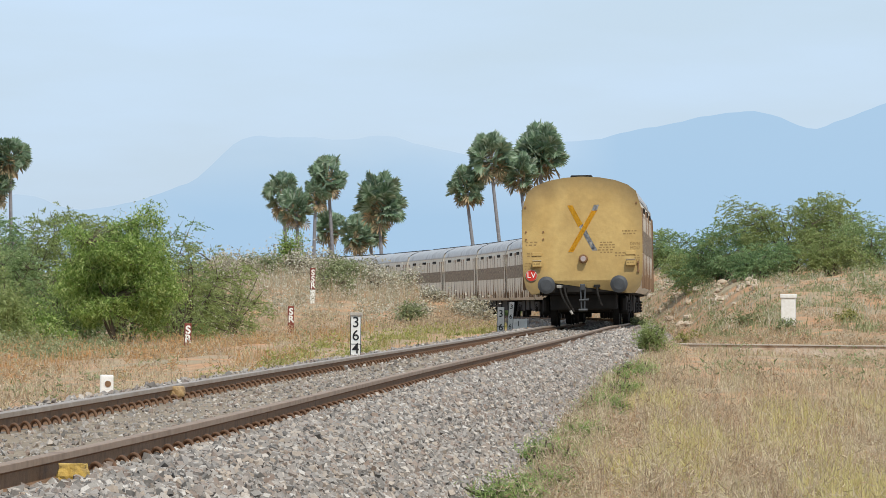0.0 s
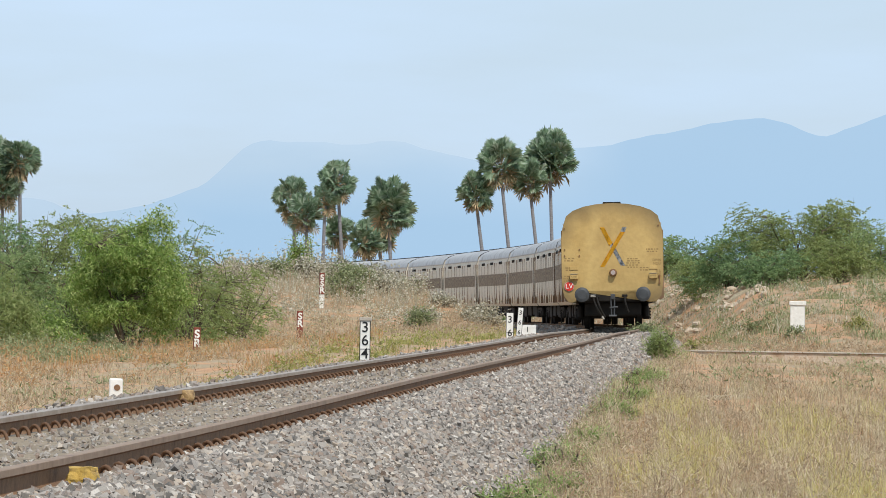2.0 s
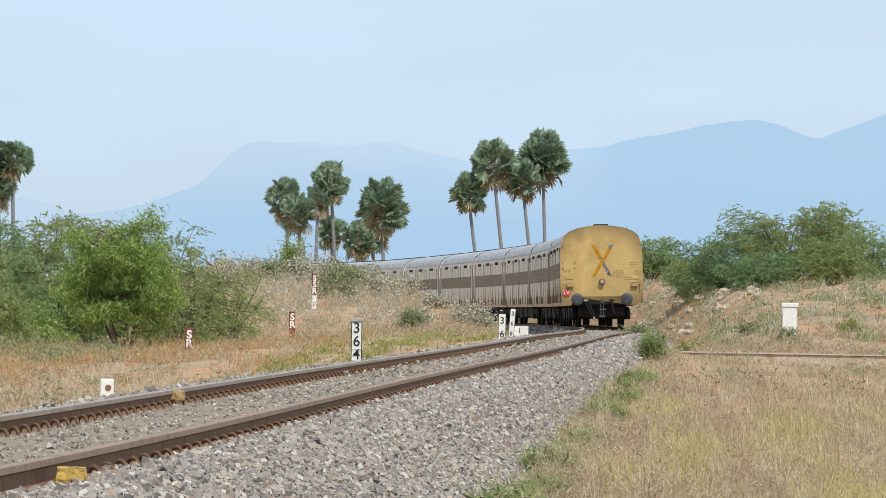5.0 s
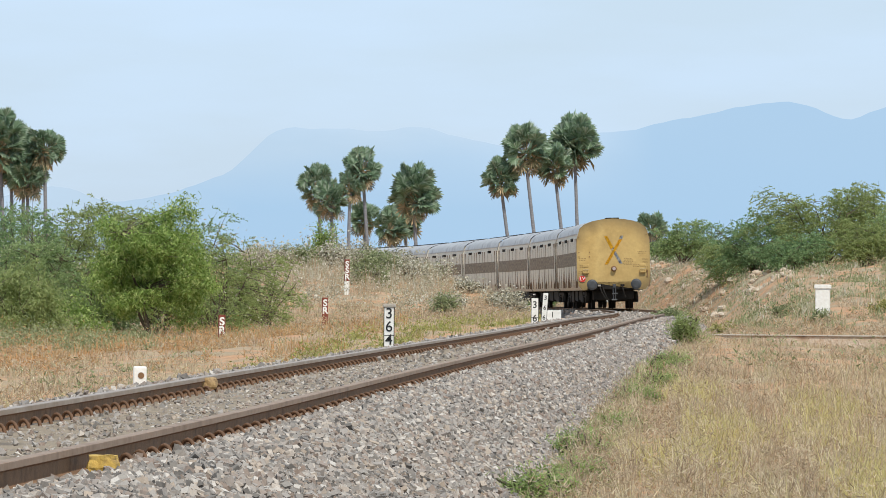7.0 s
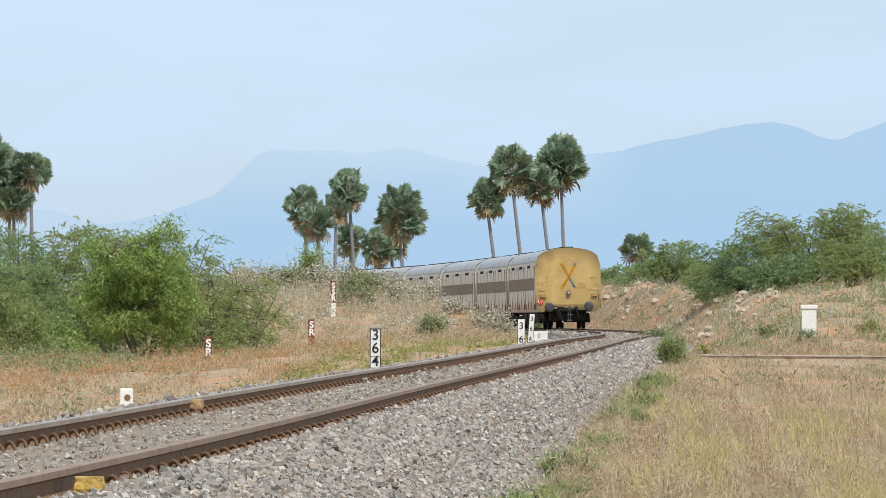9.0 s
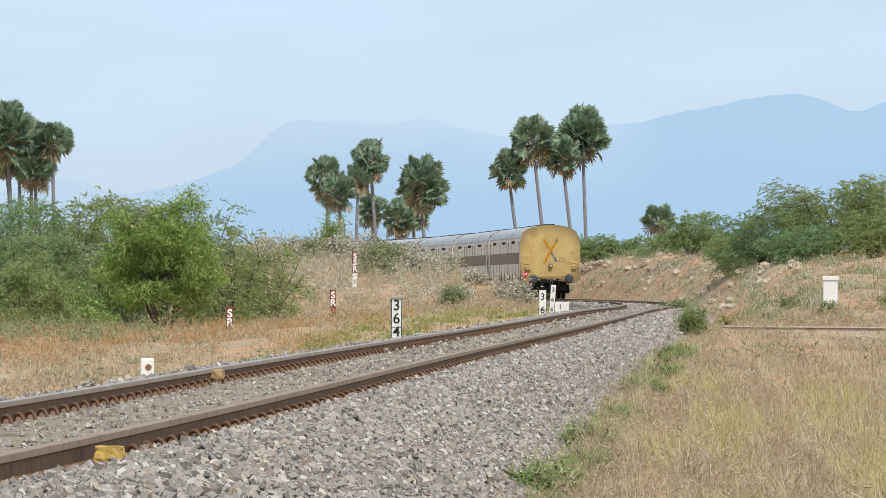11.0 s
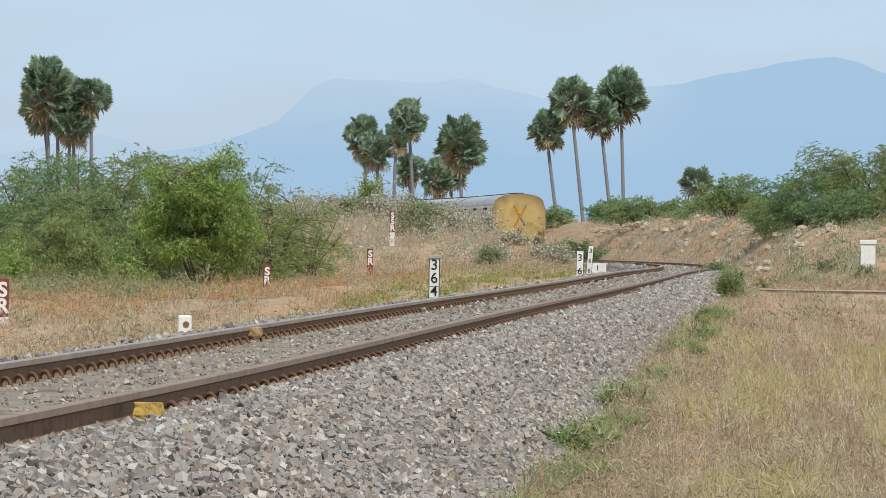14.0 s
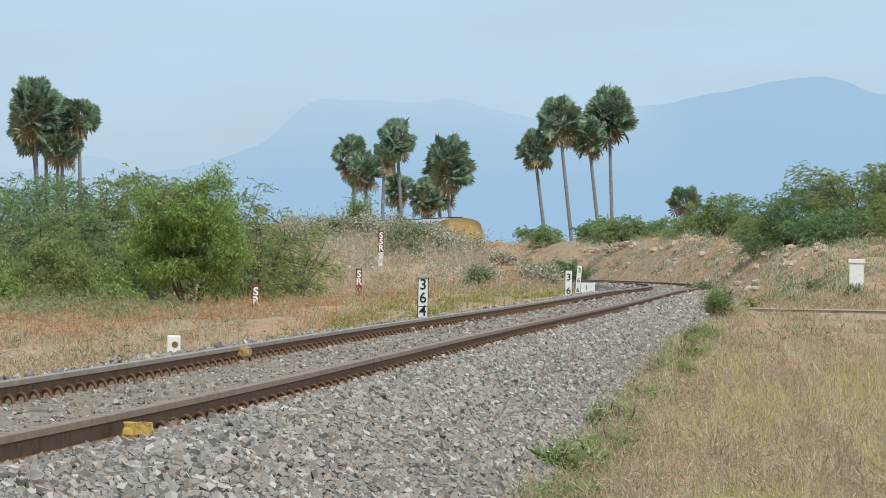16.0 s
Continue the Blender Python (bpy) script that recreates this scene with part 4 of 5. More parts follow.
def tube(pts, radii, k=6):
    """A tapered tube along points."""
    pts = np.array(pts)
    d = unit(np.gradient(pts, axis=0))
    a = unit(np.cross(d, [0.31, 0.9, 0.17]))
    b = np.cross(d, a)
    th = np.linspace(0, 2 * np.pi, k, endpoint=False)
    v = pts[:, None] + (a[:, None] * np.cos(th)[None, :, None] + b[:, None] * np.sin(th)[None, :, None]) * np.array(radii)[:, None, None]
    g = np.arange(len(pts) * k).reshape(-1, k)
    n = np.roll(g, -1, 1)
    return v.reshape(-1, 3), np.stack([g[:-1], n[:-1], n[1:], g[1:]], -1).reshape(-1, 4)


def joined(pieces):
    vs, fs, k = [], [], 0
    for v, f in pieces:
        vs.append(v), fs.append(np.asarray(f) + k)
        k += len(v)
    return np.concatenate(vs), np.concatenate(fs)


def palm(x, y, crown, radius, seed, lean=0.0, dry=0.4, squash=1.25):
    """A palmyra palm: crown is the height of its crown's middle, over the eye."""
    rng = np.random.default_rng(seed)
    foot = float(ground(x, y)) - 0.2
    high = crown - foot - radius * 0.25
    ob = thing("palmyra_palm", "tall palmyra palm with grey trunk and ball of fan leaves", "palm tree", "palmyra palms", m=pose(x, y, foot))
    h = np.linspace(0, 1, 9)
    pts = np.stack([lean * (1 - h), 0.15 * np.sin(h * 3 + seed), h * high], -1)
    v, f = tube(pts, 0.19 - 0.05 * h + 0.06 * (h < 0.05), 10)
    t = new("trunk", mesh_from("trunk", v, f, [PALMTRUNK], True))
    t.parent = ob
    top = pts[-1]
    n = int(60 * (radius / 2) ** 1.1)
    el = np.arcsin(rng.uniform(-0.85, 1, n))
    az = rng.uniform(0, 2 * np.pi, n)
    way = np.stack([np.cos(el) * np.cos(az), np.cos(el) * np.sin(az), np.sin(el)], -1)
    reach = radius * rng.uniform(0.40, 0.66, n)
    hub = top + way * reach[:, None] * np.array([1, 1, squash]) + np.array([0, 0, radius * 0.25])
    r = radius * rng.uniform(0.38, 0.50, n)
    live = el > -0.45 - 0.5 * rng.random(n) * (1 - dry)
    v, f = fans(rng, hub[live], unit(way[live] + [0, 0, 0.15]), r[live])
    stalks = [tube([top + [0, 0, radius * 0.1], (top + q) / 2 + [0, 0, 0.08], q], [0.035, 0.03, 0.02], 4) for q in hub[live]]
    sv, sf = joined(stalks)
    c = new("crown", mesh_from("crown", v, f, [PALMLEAF]))
    c.parent = ob
    c = new("stalkwork", mesh_from("stalkwork", sv, sf, [PALMDRY]))
    c.parent = ob
    dead = ~live
    k = max(4, int(9 * dry * radius))
    az = rng.uniform(0, 2 * np.pi, k)
    dway = np.stack([np.cos(az) * 0.45, np.sin(az) * 0.45, -1 + 0 * az], -1)
    dhub = top + np.stack([np.cos(az) * 0.28 * radius, np.sin(az) * 0.28 * radius, -radius * rng.uniform(0.05, 0.55, k)], -1)
    v, f = fans(rng, np.concatenate([hub[dead], dhub]), unit(np.concatenate([way[dead] + [0, 0, -0.6], dway])), np.concatenate([r[dead], radius * rng.uniform(0.3, 0.45, k)]), 12)
    c = tagged(new("dry_skirt", mesh_from("dry_skirt", v, f, [PALMDRY])), "hanging skirt of dry brown fan leaves")
    c.parent = ob
    return ob


PALM_ROWS = [
    (18.20, 20.54, 500, 1.75, 1, 1.35, 0.5, 1.25),
    (22.50, 25.90, 500, 2.05, 2, 1.45, 0.6, 1.25),
    (27.70, 23.17, 505, 1.75, 3, 1.35, 0.5, 1.35),
    (31.24, 26.73, 510, 2.35, 4, 0.56, 0.5, 1.25),
    (-14.16, 18.82, 500, 1.75, 5, 0.60, 0.3, 1.40),
    (-11.84, 16.45, 490, 1.50, 6, 0.53, 0.4, 1.50),
    (-8.46, 18.69, 495, 1.30, 7, -0.19, 0.2, 1.30),
    (-6.22, 22.22, 500, 1.75, 8, 0.73, 0.6, 1.35),
    (-6.10, 13.22, 515, 1.50, 9, 0.64, 0.5, 1.20),
    (2.84, 17.64, 500, 2.25, 10, 0.45, 0.3, 1.35),
    (-1.37, 11.79, 520, 1.70, 11, 0.21, 0.3, 1.30),
    (1.41, 12.82, 525, 1.80, 12, 0.23, 0.2, 1.20),
    (-70.5, 25.95, 480, 2.30, 13, 0.78, 0.2, 1.50),
    (-68.5, 23.6, 485, 2.40, 14, 0.43, 0.3, 1.60),
    (-66.2, 22.7, 490, 2.25, 15, -0.05, 0.5, 1.60),
    (-70.9, 22.8, 488, 2.0, 16, 1.51, 0.3, 1.50),
    (-65.5, 20.42, 480, 1.8, 17, 0.07, 0.8, 1.40),
    (-62.6, 25.17, 480, 1.70, 18, 0.39, 0.4, 1.30),
    (44.92, 12.20, 400, 1.30, 19, -0.07, 0.1, 0.80),
]  # bearing and height of the crown's middle in thousandths, distance, radius, seed, foot aside, dryness, tallness
for px, py, d, r, seed, lean, dry, squash in PALM_ROWS:
    palm(px * d / 1000, d, py * d / 1000 - 0.15, r * 1.14, seed, lean, dry, squash)


def leaves(rng, centres, spread_xyz, per, length, width, droop=0.0, along=None):
    """Small leaves strewn round the clumps' middles, each a pointed blade."""
    c = np.repeat(np.asarray(centres), per, 0)
    n = len(c)
    p = c + rng.normal(0, 1, (n, 3)) * np.repeat(np.asarray(spread_xyz), per, 0)
    if along is not None:
        g = np.repeat(along, per, 0)
        q = rng.uniform(-1.2, 1.5, (n, 1))
        p = p + g * q - [0, 0, 1] * (np.linalg.norm(g, axis=1, keepdims=True) * 0.16 * np.maximum(q, 0) ** 2)
    d = unit(rng.normal(0, 1, (n, 3)) * [1, 1, 0.6] - [0, 0, droop])
    w = unit(np.cross(d, rng.normal(0, 1, (n, 3))))
    ln, wd = length * rng.uniform(0.6, 1.3, (n, 1)), width * rng.uniform(0.7, 1.3, (n, 1))
    v = np.stack([p + w * wd * 0.62, p + d * ln, p - w * wd * 0.62], 1)
    return v.reshape(-1, 3), np.arange(n * 3).reshape(-1, 3)


def fronds(rng, centres, out, clump, twigs, per, length, width, sag=0.3):
    """Feathery foliage: round each clump's middle arching twigs, nearly level, set with small leaflets on both sides."""
    c = np.repeat(np.asarray(centres), twigs, 0)
    n = len(c)
    d = unit(np.repeat(out, twigs, 0) * 0.7 + rng.normal(0, 1, (n, 3)) * [0.8, 0.8, 0.28])
    reach = clump * rng.uniform(0.6, 1.7, (n, 1))
    start = c + rng.normal(0, 1, (n, 3)) * clump * [0.45, 0.45, 0.32] - d * reach * 0.35
    t = np.tile(np.linspace(0.08, 1, per), n)[:, None] + rng.normal(0, 0.03, (n * per, 1))
    D, L = np.repeat(d, per, 0), np.repeat(reach, per, 0)
    p = np.repeat(start, per, 0) + D * L * t - [0, 0, 1] * (sag * L * t ** 2)
    side = unit(np.cross(D, [0, 0, 1.0])) * np.where(rng.random((n * per, 1)) < 0.5, -1, 1)
    q = unit(side * 0.7 + D * rng.uniform(0.1, 0.9, (n * per, 1)) + rng.normal(0, 0.55, (n * per, 3)))
    w = unit(np.cross(q, rng.normal(0, 1, (n * per, 3)) + [0, 0, 0.25]))
    ln = length * rng.uniform(0.6, 1.3, (n * per, 1)) * (1.15 - 0.5 * t)
    wd = width * rng.uniform(0.7, 1.3, (n * per, 1))
    v = np.stack([p + w * wd * 0.62, p + q * ln, p - w * wd * 0.62], 1)
    return v.reshape(-1, 3), np.arange(n * per * 3).reshape(-1, 3)


def tree(name, label, category, x, y, wide, high, seed, mat, clumps=70, per=150, leaf=(0.11, 0.035), clump=0.26, flat=0.55, low=0.18, stems=3, lean=(0, 0), droop=0.2, umbrella=0.0, dry=0.0, group="", deep=None, bark=None, under=0.35, spray=0.0, feather=None, tier=0.0):
    """A tree or bush: stems that fork into limbs, twigs, and a crown of leaf clumps with gaps between."""
    rng = np.random.default_rng(seed)
    foot = float(ground(x, y)) - 0.05
    s_at, n_at = (float(v) for v in beside(np.array(float(x)), np.array(float(y))))
    if abs(n_at) < 3.2 and y < 400:
        foot = max(foot, float(np.interp(s_at, S, TZ)) + float(bed_height(n_at)) - 0.03)
    ob = thing(name, label, category, group, m=pose(x, y, foot))
    deep = deep or wide * 0.7
    u = unit(rng.normal(0, 1, (clumps, 3)))
    u[:, 2] = np.where(u[:, 2] < -under, -under * rng.random(clumps), u[:, 2])
    rad = rng.uniform(0.25, 1.12, (clumps, 1)) ** 0.6 * (1 + 0.16 * np.sin(u[:, :1] * 5 + seed) + 0.13 * np.sin(u[:, 2:] * 7 + u[:, :1] * 4))
    mid = high * (low + (1 - low) * 0.42)
    c = u * rad * [wide / 2, deep / 2, high * (1 - low) * 0.56] + [lean[0], lean[1], mid]
    if umbrella:
        c[:, 2] += umbrella * high * 0.22 * (np.abs(c[:, 0] - lean[0]) / (wide / 2)) * rng.uniform(0.0, 1.0, clumps)
    if tier:
        c[:, 2] = np.round(c[:, 2] / tier + 0.35 * np.sin(c[:, 0] * 1.3 + seed)) * tier + rng.normal(0, tier * 0.3, clumps)
        c[:, 2] = np.minimum(c[:, 2], high * rng.uniform(0.86, 1.02, clumps))
    c[:, 2] = np.maximum(c[:, 2], 0.12)
    limbs, ends = [], []
    for i in range(stems):
        a = 2 * math.pi * (i + rng.random() * 0.7) / stems
        for j in range(3):
            b = a + rng.normal(0, 0.5)
            tip = np.array([lean[0] + math.cos(b) * wide * rng.uniform(0.15, 0.42), lean[1] + math.sin(b) * deep * rng.uniform(0.15, 0.4), high * rng.uniform(0.45, 0.85)])
            knee = tip * [0.35, 0.35, 0.5] + rng.normal(0, 0.08, 3) * wide * 0.3
            start = np.array([math.cos(a) * 0.08, math.sin(a) * 0.08, 0]) * (stems > 1)
            q = np.array([start, start * 0.5 + knee * 0.5 + rng.normal(0, 0.03, 3), knee, (knee + tip) / 2 + rng.normal(0, 0.05, 3) * wide * 0.2, tip])
            base = 0.012 * high + 0.016
            limbs.append(tube(q, [base, base * 0.8, base * 0.6, base * 0.4, base * 0.16], 6))
            ends += list(q[2:])
    ends = np.array(ends)
    for p in c:
        k = np.argmin(((ends - p) ** 2).sum(1) + 0.5 * np.maximum(0, ends[:, 2] - p[2]) ** 2)
        m = (ends[k] + p) / 2 + rng.normal(0, 0.06, 3)
        limbs.append(tube([ends[k], m, p, p + unit(p - ends[k]) * clump * 0.9], [0.014, 0.010, 0.007, 0.003], 3))
    v, f = joined(limbs)
    t = new("branchwork", mesh_from("branchwork", v, f, [bark or BARK], True))
    t.parent = ob
    sp = np.array([clump, clump, clump * flat]) * rng.uniform(0.6, 1.3, (clumps, 1))
    home = np.array([ends[np.argmin(((ends - p) ** 2).sum(1))] for p in c])
    way = unit(unit(c - home) + unit(c - [lean[0], lean[1], mid * 0.6]) * [1, 1, 0.5]) * clump * spray
    per = int(per * 0.82)
    if feather:
        v, f = fronds(rng, c, unit((c - [lean[0], lean[1], mid]) * [1, 1, 0.25]), clump, feather[0], feather[1], leaf[0], leaf[1])
    else:
        v, f = leaves(rng, c, sp * (0.62 if spray else 1), per, leaf[0], leaf[1], droop, way)
    t = new("crown", mesh_from("crown", v, f, [mat]))
    t.parent = ob
    if dry:
        pick = rng.random(clumps) < dry
        v, f = leaves(rng, c[pick], sp[pick] * 1.3, max(10, per // 3), leaf[0], leaf[1] * 1.3, droop)
        t = tagged(new("dry_growth", mesh_from("dry_growth", v, f, [LEAF_PALE])), "dry pale twigs and seed heads", kind="stuff")
        t.parent = ob
    return ob


# darker leaf tones: darker trees, with the thicket's shaded depths put into colour
LEAF_SHADY = material("dark_shady_acacia_leaf", [(0.085, 0.155, 0.070), (0.215, 0.325, 0.135), (0.330, 0.440, 0.195), (0.140, 0.235, 0.100), (0.26, 0.37, 0.16)], 0.6, by="island", through=0.4)
FRESH = dict(leaf=(0.12, 0.028), clump=0.25, flat=0.85, droop=0.8, under=0.8, spray=0.5)
FEATHER = dict(leaf=(0.085, 0.026), clump=0.38, feather=(9, 19), tier=0.34, umbrella=0.5, under=0.8)
# the thicket left of the line
tree("broadleaf_tree", "dense bright green small-leaved tree with a short brown trunk", "tree", -6.45, 148, 2.9, 3.45, 11, clumps=190, per=210, low=0.2, stems=1, deep=2.8, mat=LEAF_FRESH, leaf=(0.135, 0.027), clump=0.23, flat=0.85, droop=0.9, under=0.85, spray=0.5)
for x, y, w, h, seed, cl in ((-9.7, 143, 2.6, 1.9, 12, 80), (-11.6, 140, 2.2, 1.5, 19, 50), (-8.3, 145, 1.7, 1.2, 21, 34), (-10.9, 138, 1.4, 0.8, 22, 24)):
    tree("green_bush", "rounded bright green bush in dry grass", "bush", x, y, w, h, seed, LEAF_LIGHT if seed == 12 else LEAF_FRESH, clumps=cl, per=190, low=0.0, stems=4, group="green bushes", **FRESH)
for x, y, w, h, seed, cl in ((-10.8, 154, 4.6, 3.4, 13, 170), (-8.4, 157, 4.6, 3.7, 14, 170), (-4.7, 158, 3.0, 2.7, 15, 90), (-12.8, 150, 3.6, 3.2, 16, 130), (-6.8, 164, 4.4, 3.7, 17, 120), (-4.0, 172, 2.4, 2.5, 18, 40), (-9.9, 150, 3.2, 2.7, 20, 110), (-5.0, 152, 1.9, 1.5, 23, 46), (-8.0, 151, 2.8, 2.2, 24, 90), (-12.2, 146, 2.8, 2.3, 25, 90), (-13.8, 152, 3.2, 3.2, 26, 90), (-5.4, 166, 2.8, 3.1, 27, 70), (-10.2, 160, 4.4, 3.7, 28, 100), (-12.6, 158, 4.0, 3.7, 29, 90)):
    tree("acacia", "feathery grey-green acacia with arching thorny twigs", "tree", x, y, w, h, seed, (LEAF_ACACIA, LEAF_SHADY, LEAF_LIGHT, LEAF_SHADY)[seed % 4] if x < -6 else LEAF_LIGHT, clumps=int(cl * (1.4 if x < -6 else 1.0)), low=0.0, stems=4, dry=0.03, group="acacias", **FEATHER)
# on the bank right of the line
for x, y, w, h, seed, cl in ((19.2, 255, 5.6, 3.6, 31, 170), (16.4, 258, 5.0, 2.8, 32, 110), (21.8, 262, 4.2, 3.3, 33, 90), (15.9, 268, 3.6, 1.7, 34, 70), (17.6, 250, 3.6, 1.7, 38, 60), (20.6, 249, 3.2, 1.9, 40, 60), (22.6, 252, 2.6, 2.2, 42, 60)):
    tree("acacia", "spreading grey-green acacia on a dry bank", "tree", x, y, w, h, seed, (LEAF_ACACIA, LEAF_LIGHT, LEAF_SHADY)[seed % 3], clumps=int(cl * 1.2), low=0.08, stems=5, group="acacias", leaf=(0.125, 0.040), clump=0.52, feather=(9, 18), tier=0.4, umbrella=0.9, under=0.75)
for x, y, w, h, seed, cl in ((15.8, 312, 4.0, 2.3, 45, 90), (12.2, 350, 5.0, 1.9, 35, 100), (9.2, 345, 3.2, 1.6, 36, 50), (15.5, 330, 3.0, 2.0, 37, 50), (6.6, 350, 3.4, 1.5, 39, 50)):
    tree("thorn_bush", "rounded grey-green thorn bush beyond the cutting", "bush", x, y, w, h, seed, LEAF_ACACIA if seed % 2 else LEAF_SHADY, clumps=cl, low=0.05, stems=5, group="thorn bushes", leaf=(0.14, 0.05), clump=0.42, feather=(9, 15), tier=0.3, umbrella=0.6)
# weeds on the mound
WEEDROWS = random.Random(8)
for i in range(34):
    px = -27 + 35 * (i + WEEDROWS.random() * 0.8) / 34
    d = WEEDROWS.uniform(222, 262)
    x = px * d / 1000
    kind = WEEDROWS.random()
    if kind < 0.62:
        tree("pale_weed", "sparse pale flowering weed with thin dry stems", "weed", x, d, WEEDROWS.uniform(1.1, 1.9), WEEDROWS.uniform(0.9, 1.5), 100 + i, LEAF_PALE, clumps=30, per=32, leaf=(0.11, 0.06), clump=0.2, flat=1.0, low=0.1, stems=5, group="pale weeds", droop=0)
    else:
        tree("scrub_bush", "low olive scrub bush on the mound", "bush", x, d, WEEDROWS.uniform(1.0, 1.9), WEEDROWS.uniform(0.7, 1.2), 100 + i, LEAF_OLIVE, clumps=34, per=70, leaf=(0.12, 0.05), clump=0.2, flat=0.8, low=0.05, stems=4, group="scrub bushes", droop=0)
for px, d, w, h, mat, seed in ((-13.0, 232, 0.9, 1.9, LEAF_FRESH, 61), (-5.0, 214, 1.5, 0.95, LEAF_OLIVE, 62), (9.5, 200, 1.2, 0.5, LEAF_PALE, 63), (8.0, 196, 0.9, 0.75, LEAF_OLIVE, 64), (20.5, 196, 1.1, 0.75, LEAF_PALE, 65), (18.0, 205, 1.3, 0.5, LEAF_PALE, 66), (12.5, 225, 1.2, 0.5, LEAF_PALE, 67)):
    tree("scrub_bush", "small scrub bush with thin twigs on dry ground", "bush", px * d / 1000, d, w, h, seed, mat, clumps=36, per=55, leaf=(0.10, 0.05), clump=0.17, flat=0.9, low=0.1, stems=4, group="scrub bushes", droop=0)
tree("weed_clump", "yellow-green weed clump at the ballast's foot", "weed", 6.2, 121, 0.58, 0.78, 71, LEAF_LIGHT, clumps=60, per=70, leaf=(0.08, 0.018), clump=0.085, flat=1.2, low=0.02, stems=5, group="weed clumps", droop=-0.6)
for px, d, w, h, seed in ((75, 183, 0.7, 0.45, 72), (58, 170, 1.1, 0.35, 73), (48, 176, 0.8, 0.3, 74), (86, 190, 0.9, 0.5, 75), (68, 205, 1.2, 0.5, 76), (95, 200, 1.0, 0.6, 78)):
    tree("weed_clump", "small yellow-green weed clump on the dry bank", "weed", px * d / 1000, d, w, h, seed, LEAF_YELLOW if seed % 2 else LEAF_OLIVE, clumps=30, per=45, leaf=(0.09, 0.035), clump=0.10, flat=0.8, low=0.02, stems=4, group="weed clumps", droop=-0.2)


for d, n, w, h, seed in ((25, 2.95, 0.4, 0.17, 81), (30.3, 2.72, 0.62, 0.27, 82), (33.5, 2.9, 0.4, 0.18, 83), (39.7, 2.66, 0.5, 0.29, 84), (47, 2.8, 0.4, 0.16, 85), (58.3, 2.75, 0.5, 0.20, 86), (67, 2.75, 0.5, 0.18, 87), (75, 2.7, 0.6, 0.2, 88), (82, 2.6, 0.6, 0.22, 89)):
    x, y = (float(v) for v in at(d, n)[:2])
    tree("green_tuft", "fresh green grass tuft at the ballast's foot", "grass", x, y, w, h, seed, GREENGRASS, clumps=80, per=50, leaf=(0.06, 0.008), clump=0.07, flat=0.9, low=0.02, stems=6, group="green tufts", droop=-0.6)
TB = random.Random(12)
for i in range(16):
    p = at(TB.uniform(310, 410), TB.uniform(7.6, 13))
    tree("thorn_bush", "grey-green thorn bush beyond the cutting", "bush", float(p[0]), float(p[1]), TB.uniform(1.8, 3.4), TB.uniform(0.9, 1.7), 300 + i, LEAF_SHADY if i % 3 else LEAF_ACACIA, clumps=40, leaf=(0.15, 0.055), clump=0.42, feather=(8, 13), tier=0.3, low=0.0, stems=4, group="thorn bushes", under=0.8)


def blades(name, x, y, lo, hi, width, mat, seed, label, lean=0.35, category="grass"):
    """Grass: at each place one bent blade."""
    rng = np.random.default_rng(seed)
    n = len(x)
    p = np.stack([x, y, ground(x, y) - 0.02], -1)
    sl, nl = beside(x, y)
    on_bed = (np.abs(nl) < 3.2) & (y < 600)
    p[:, 2] = np.where(on_bed, np.maximum(p[:, 2], np.interp(sl, S, TZ) + bed_height(nl) - 0.02), p[:, 2])
    h = lo + (hi - lo) * rng.random(n) ** 1.6
    az = rng.uniform(0, 2 * np.pi, n)
    d = np.stack([np.cos(az), np.sin(az), 0 * az], -1)
    b = rng.uniform(0.05, 1, n)[:, None] * lean
    w = np.stack([np.cos(az + 1.2), 0.3 * np.sin(az + 1.2), 0 * az], -1) * (width * rng.uniform(0.6, 1.4, n))[:, None]
    m = p + d * (h[:, None] * b * 0.25) + np.stack([0 * h, 0 * h, h * 0.5], -1)
    t = p + d * (h[:, None] * b) + np.stack([0 * h, 0 * h, h * (1 - 0.25 * b[:, 0])], -1)
    v = np.stack([p, m + w * 0.5, t, m - w * 0.5], 1).reshape(-1, 3)
    f = np.arange(n)[:, None] * 4 + [[0, 1, 2, 3]]
    return tagged(new(name, mesh_from(name, v, f, [mat])), label, category, kind="stuff")


def sown(count, d_lo, d_hi, px_lo, px_hi, n_lo, n_hi, seed, patch=0.0, near=1.0, size=1.0):
    """Places strewn between two distances and two bearings, kept where they lie n_lo to n_hi beside the track and in patches."""
    rng = np.random.default_rng(seed)
    d = d_lo * (d_hi / d_lo) ** rng.random(count) if near else rng.uniform(d_lo, d_hi, count)
    x = rng.uniform(px_lo, px_hi, count) * d / 1000
    s, n = beside(x, d)
    q = np.sin(x * 1.9 / size + seed) * np.sin(d * 0.37 / size + 2 * seed) + 0.6 * np.sin(x * 4.3 / size - d * 0.21 / size) + rng.normal(0, 0.35, count)
    off_bed = (n < 0) | (n > 3.2) | (ground(x, d) > np.interp(s, S, TZ) + bed_height(n) - 0.03)
    off_bed &= ~((d > 136) & (d < 150.6) & (n > 2.7) & (x < 17) & (rng.random(count) < 0.85))
    keep = (n > n_lo) & (n < n_hi) & (q > patch) & off_bed
    return x[keep], d[keep]


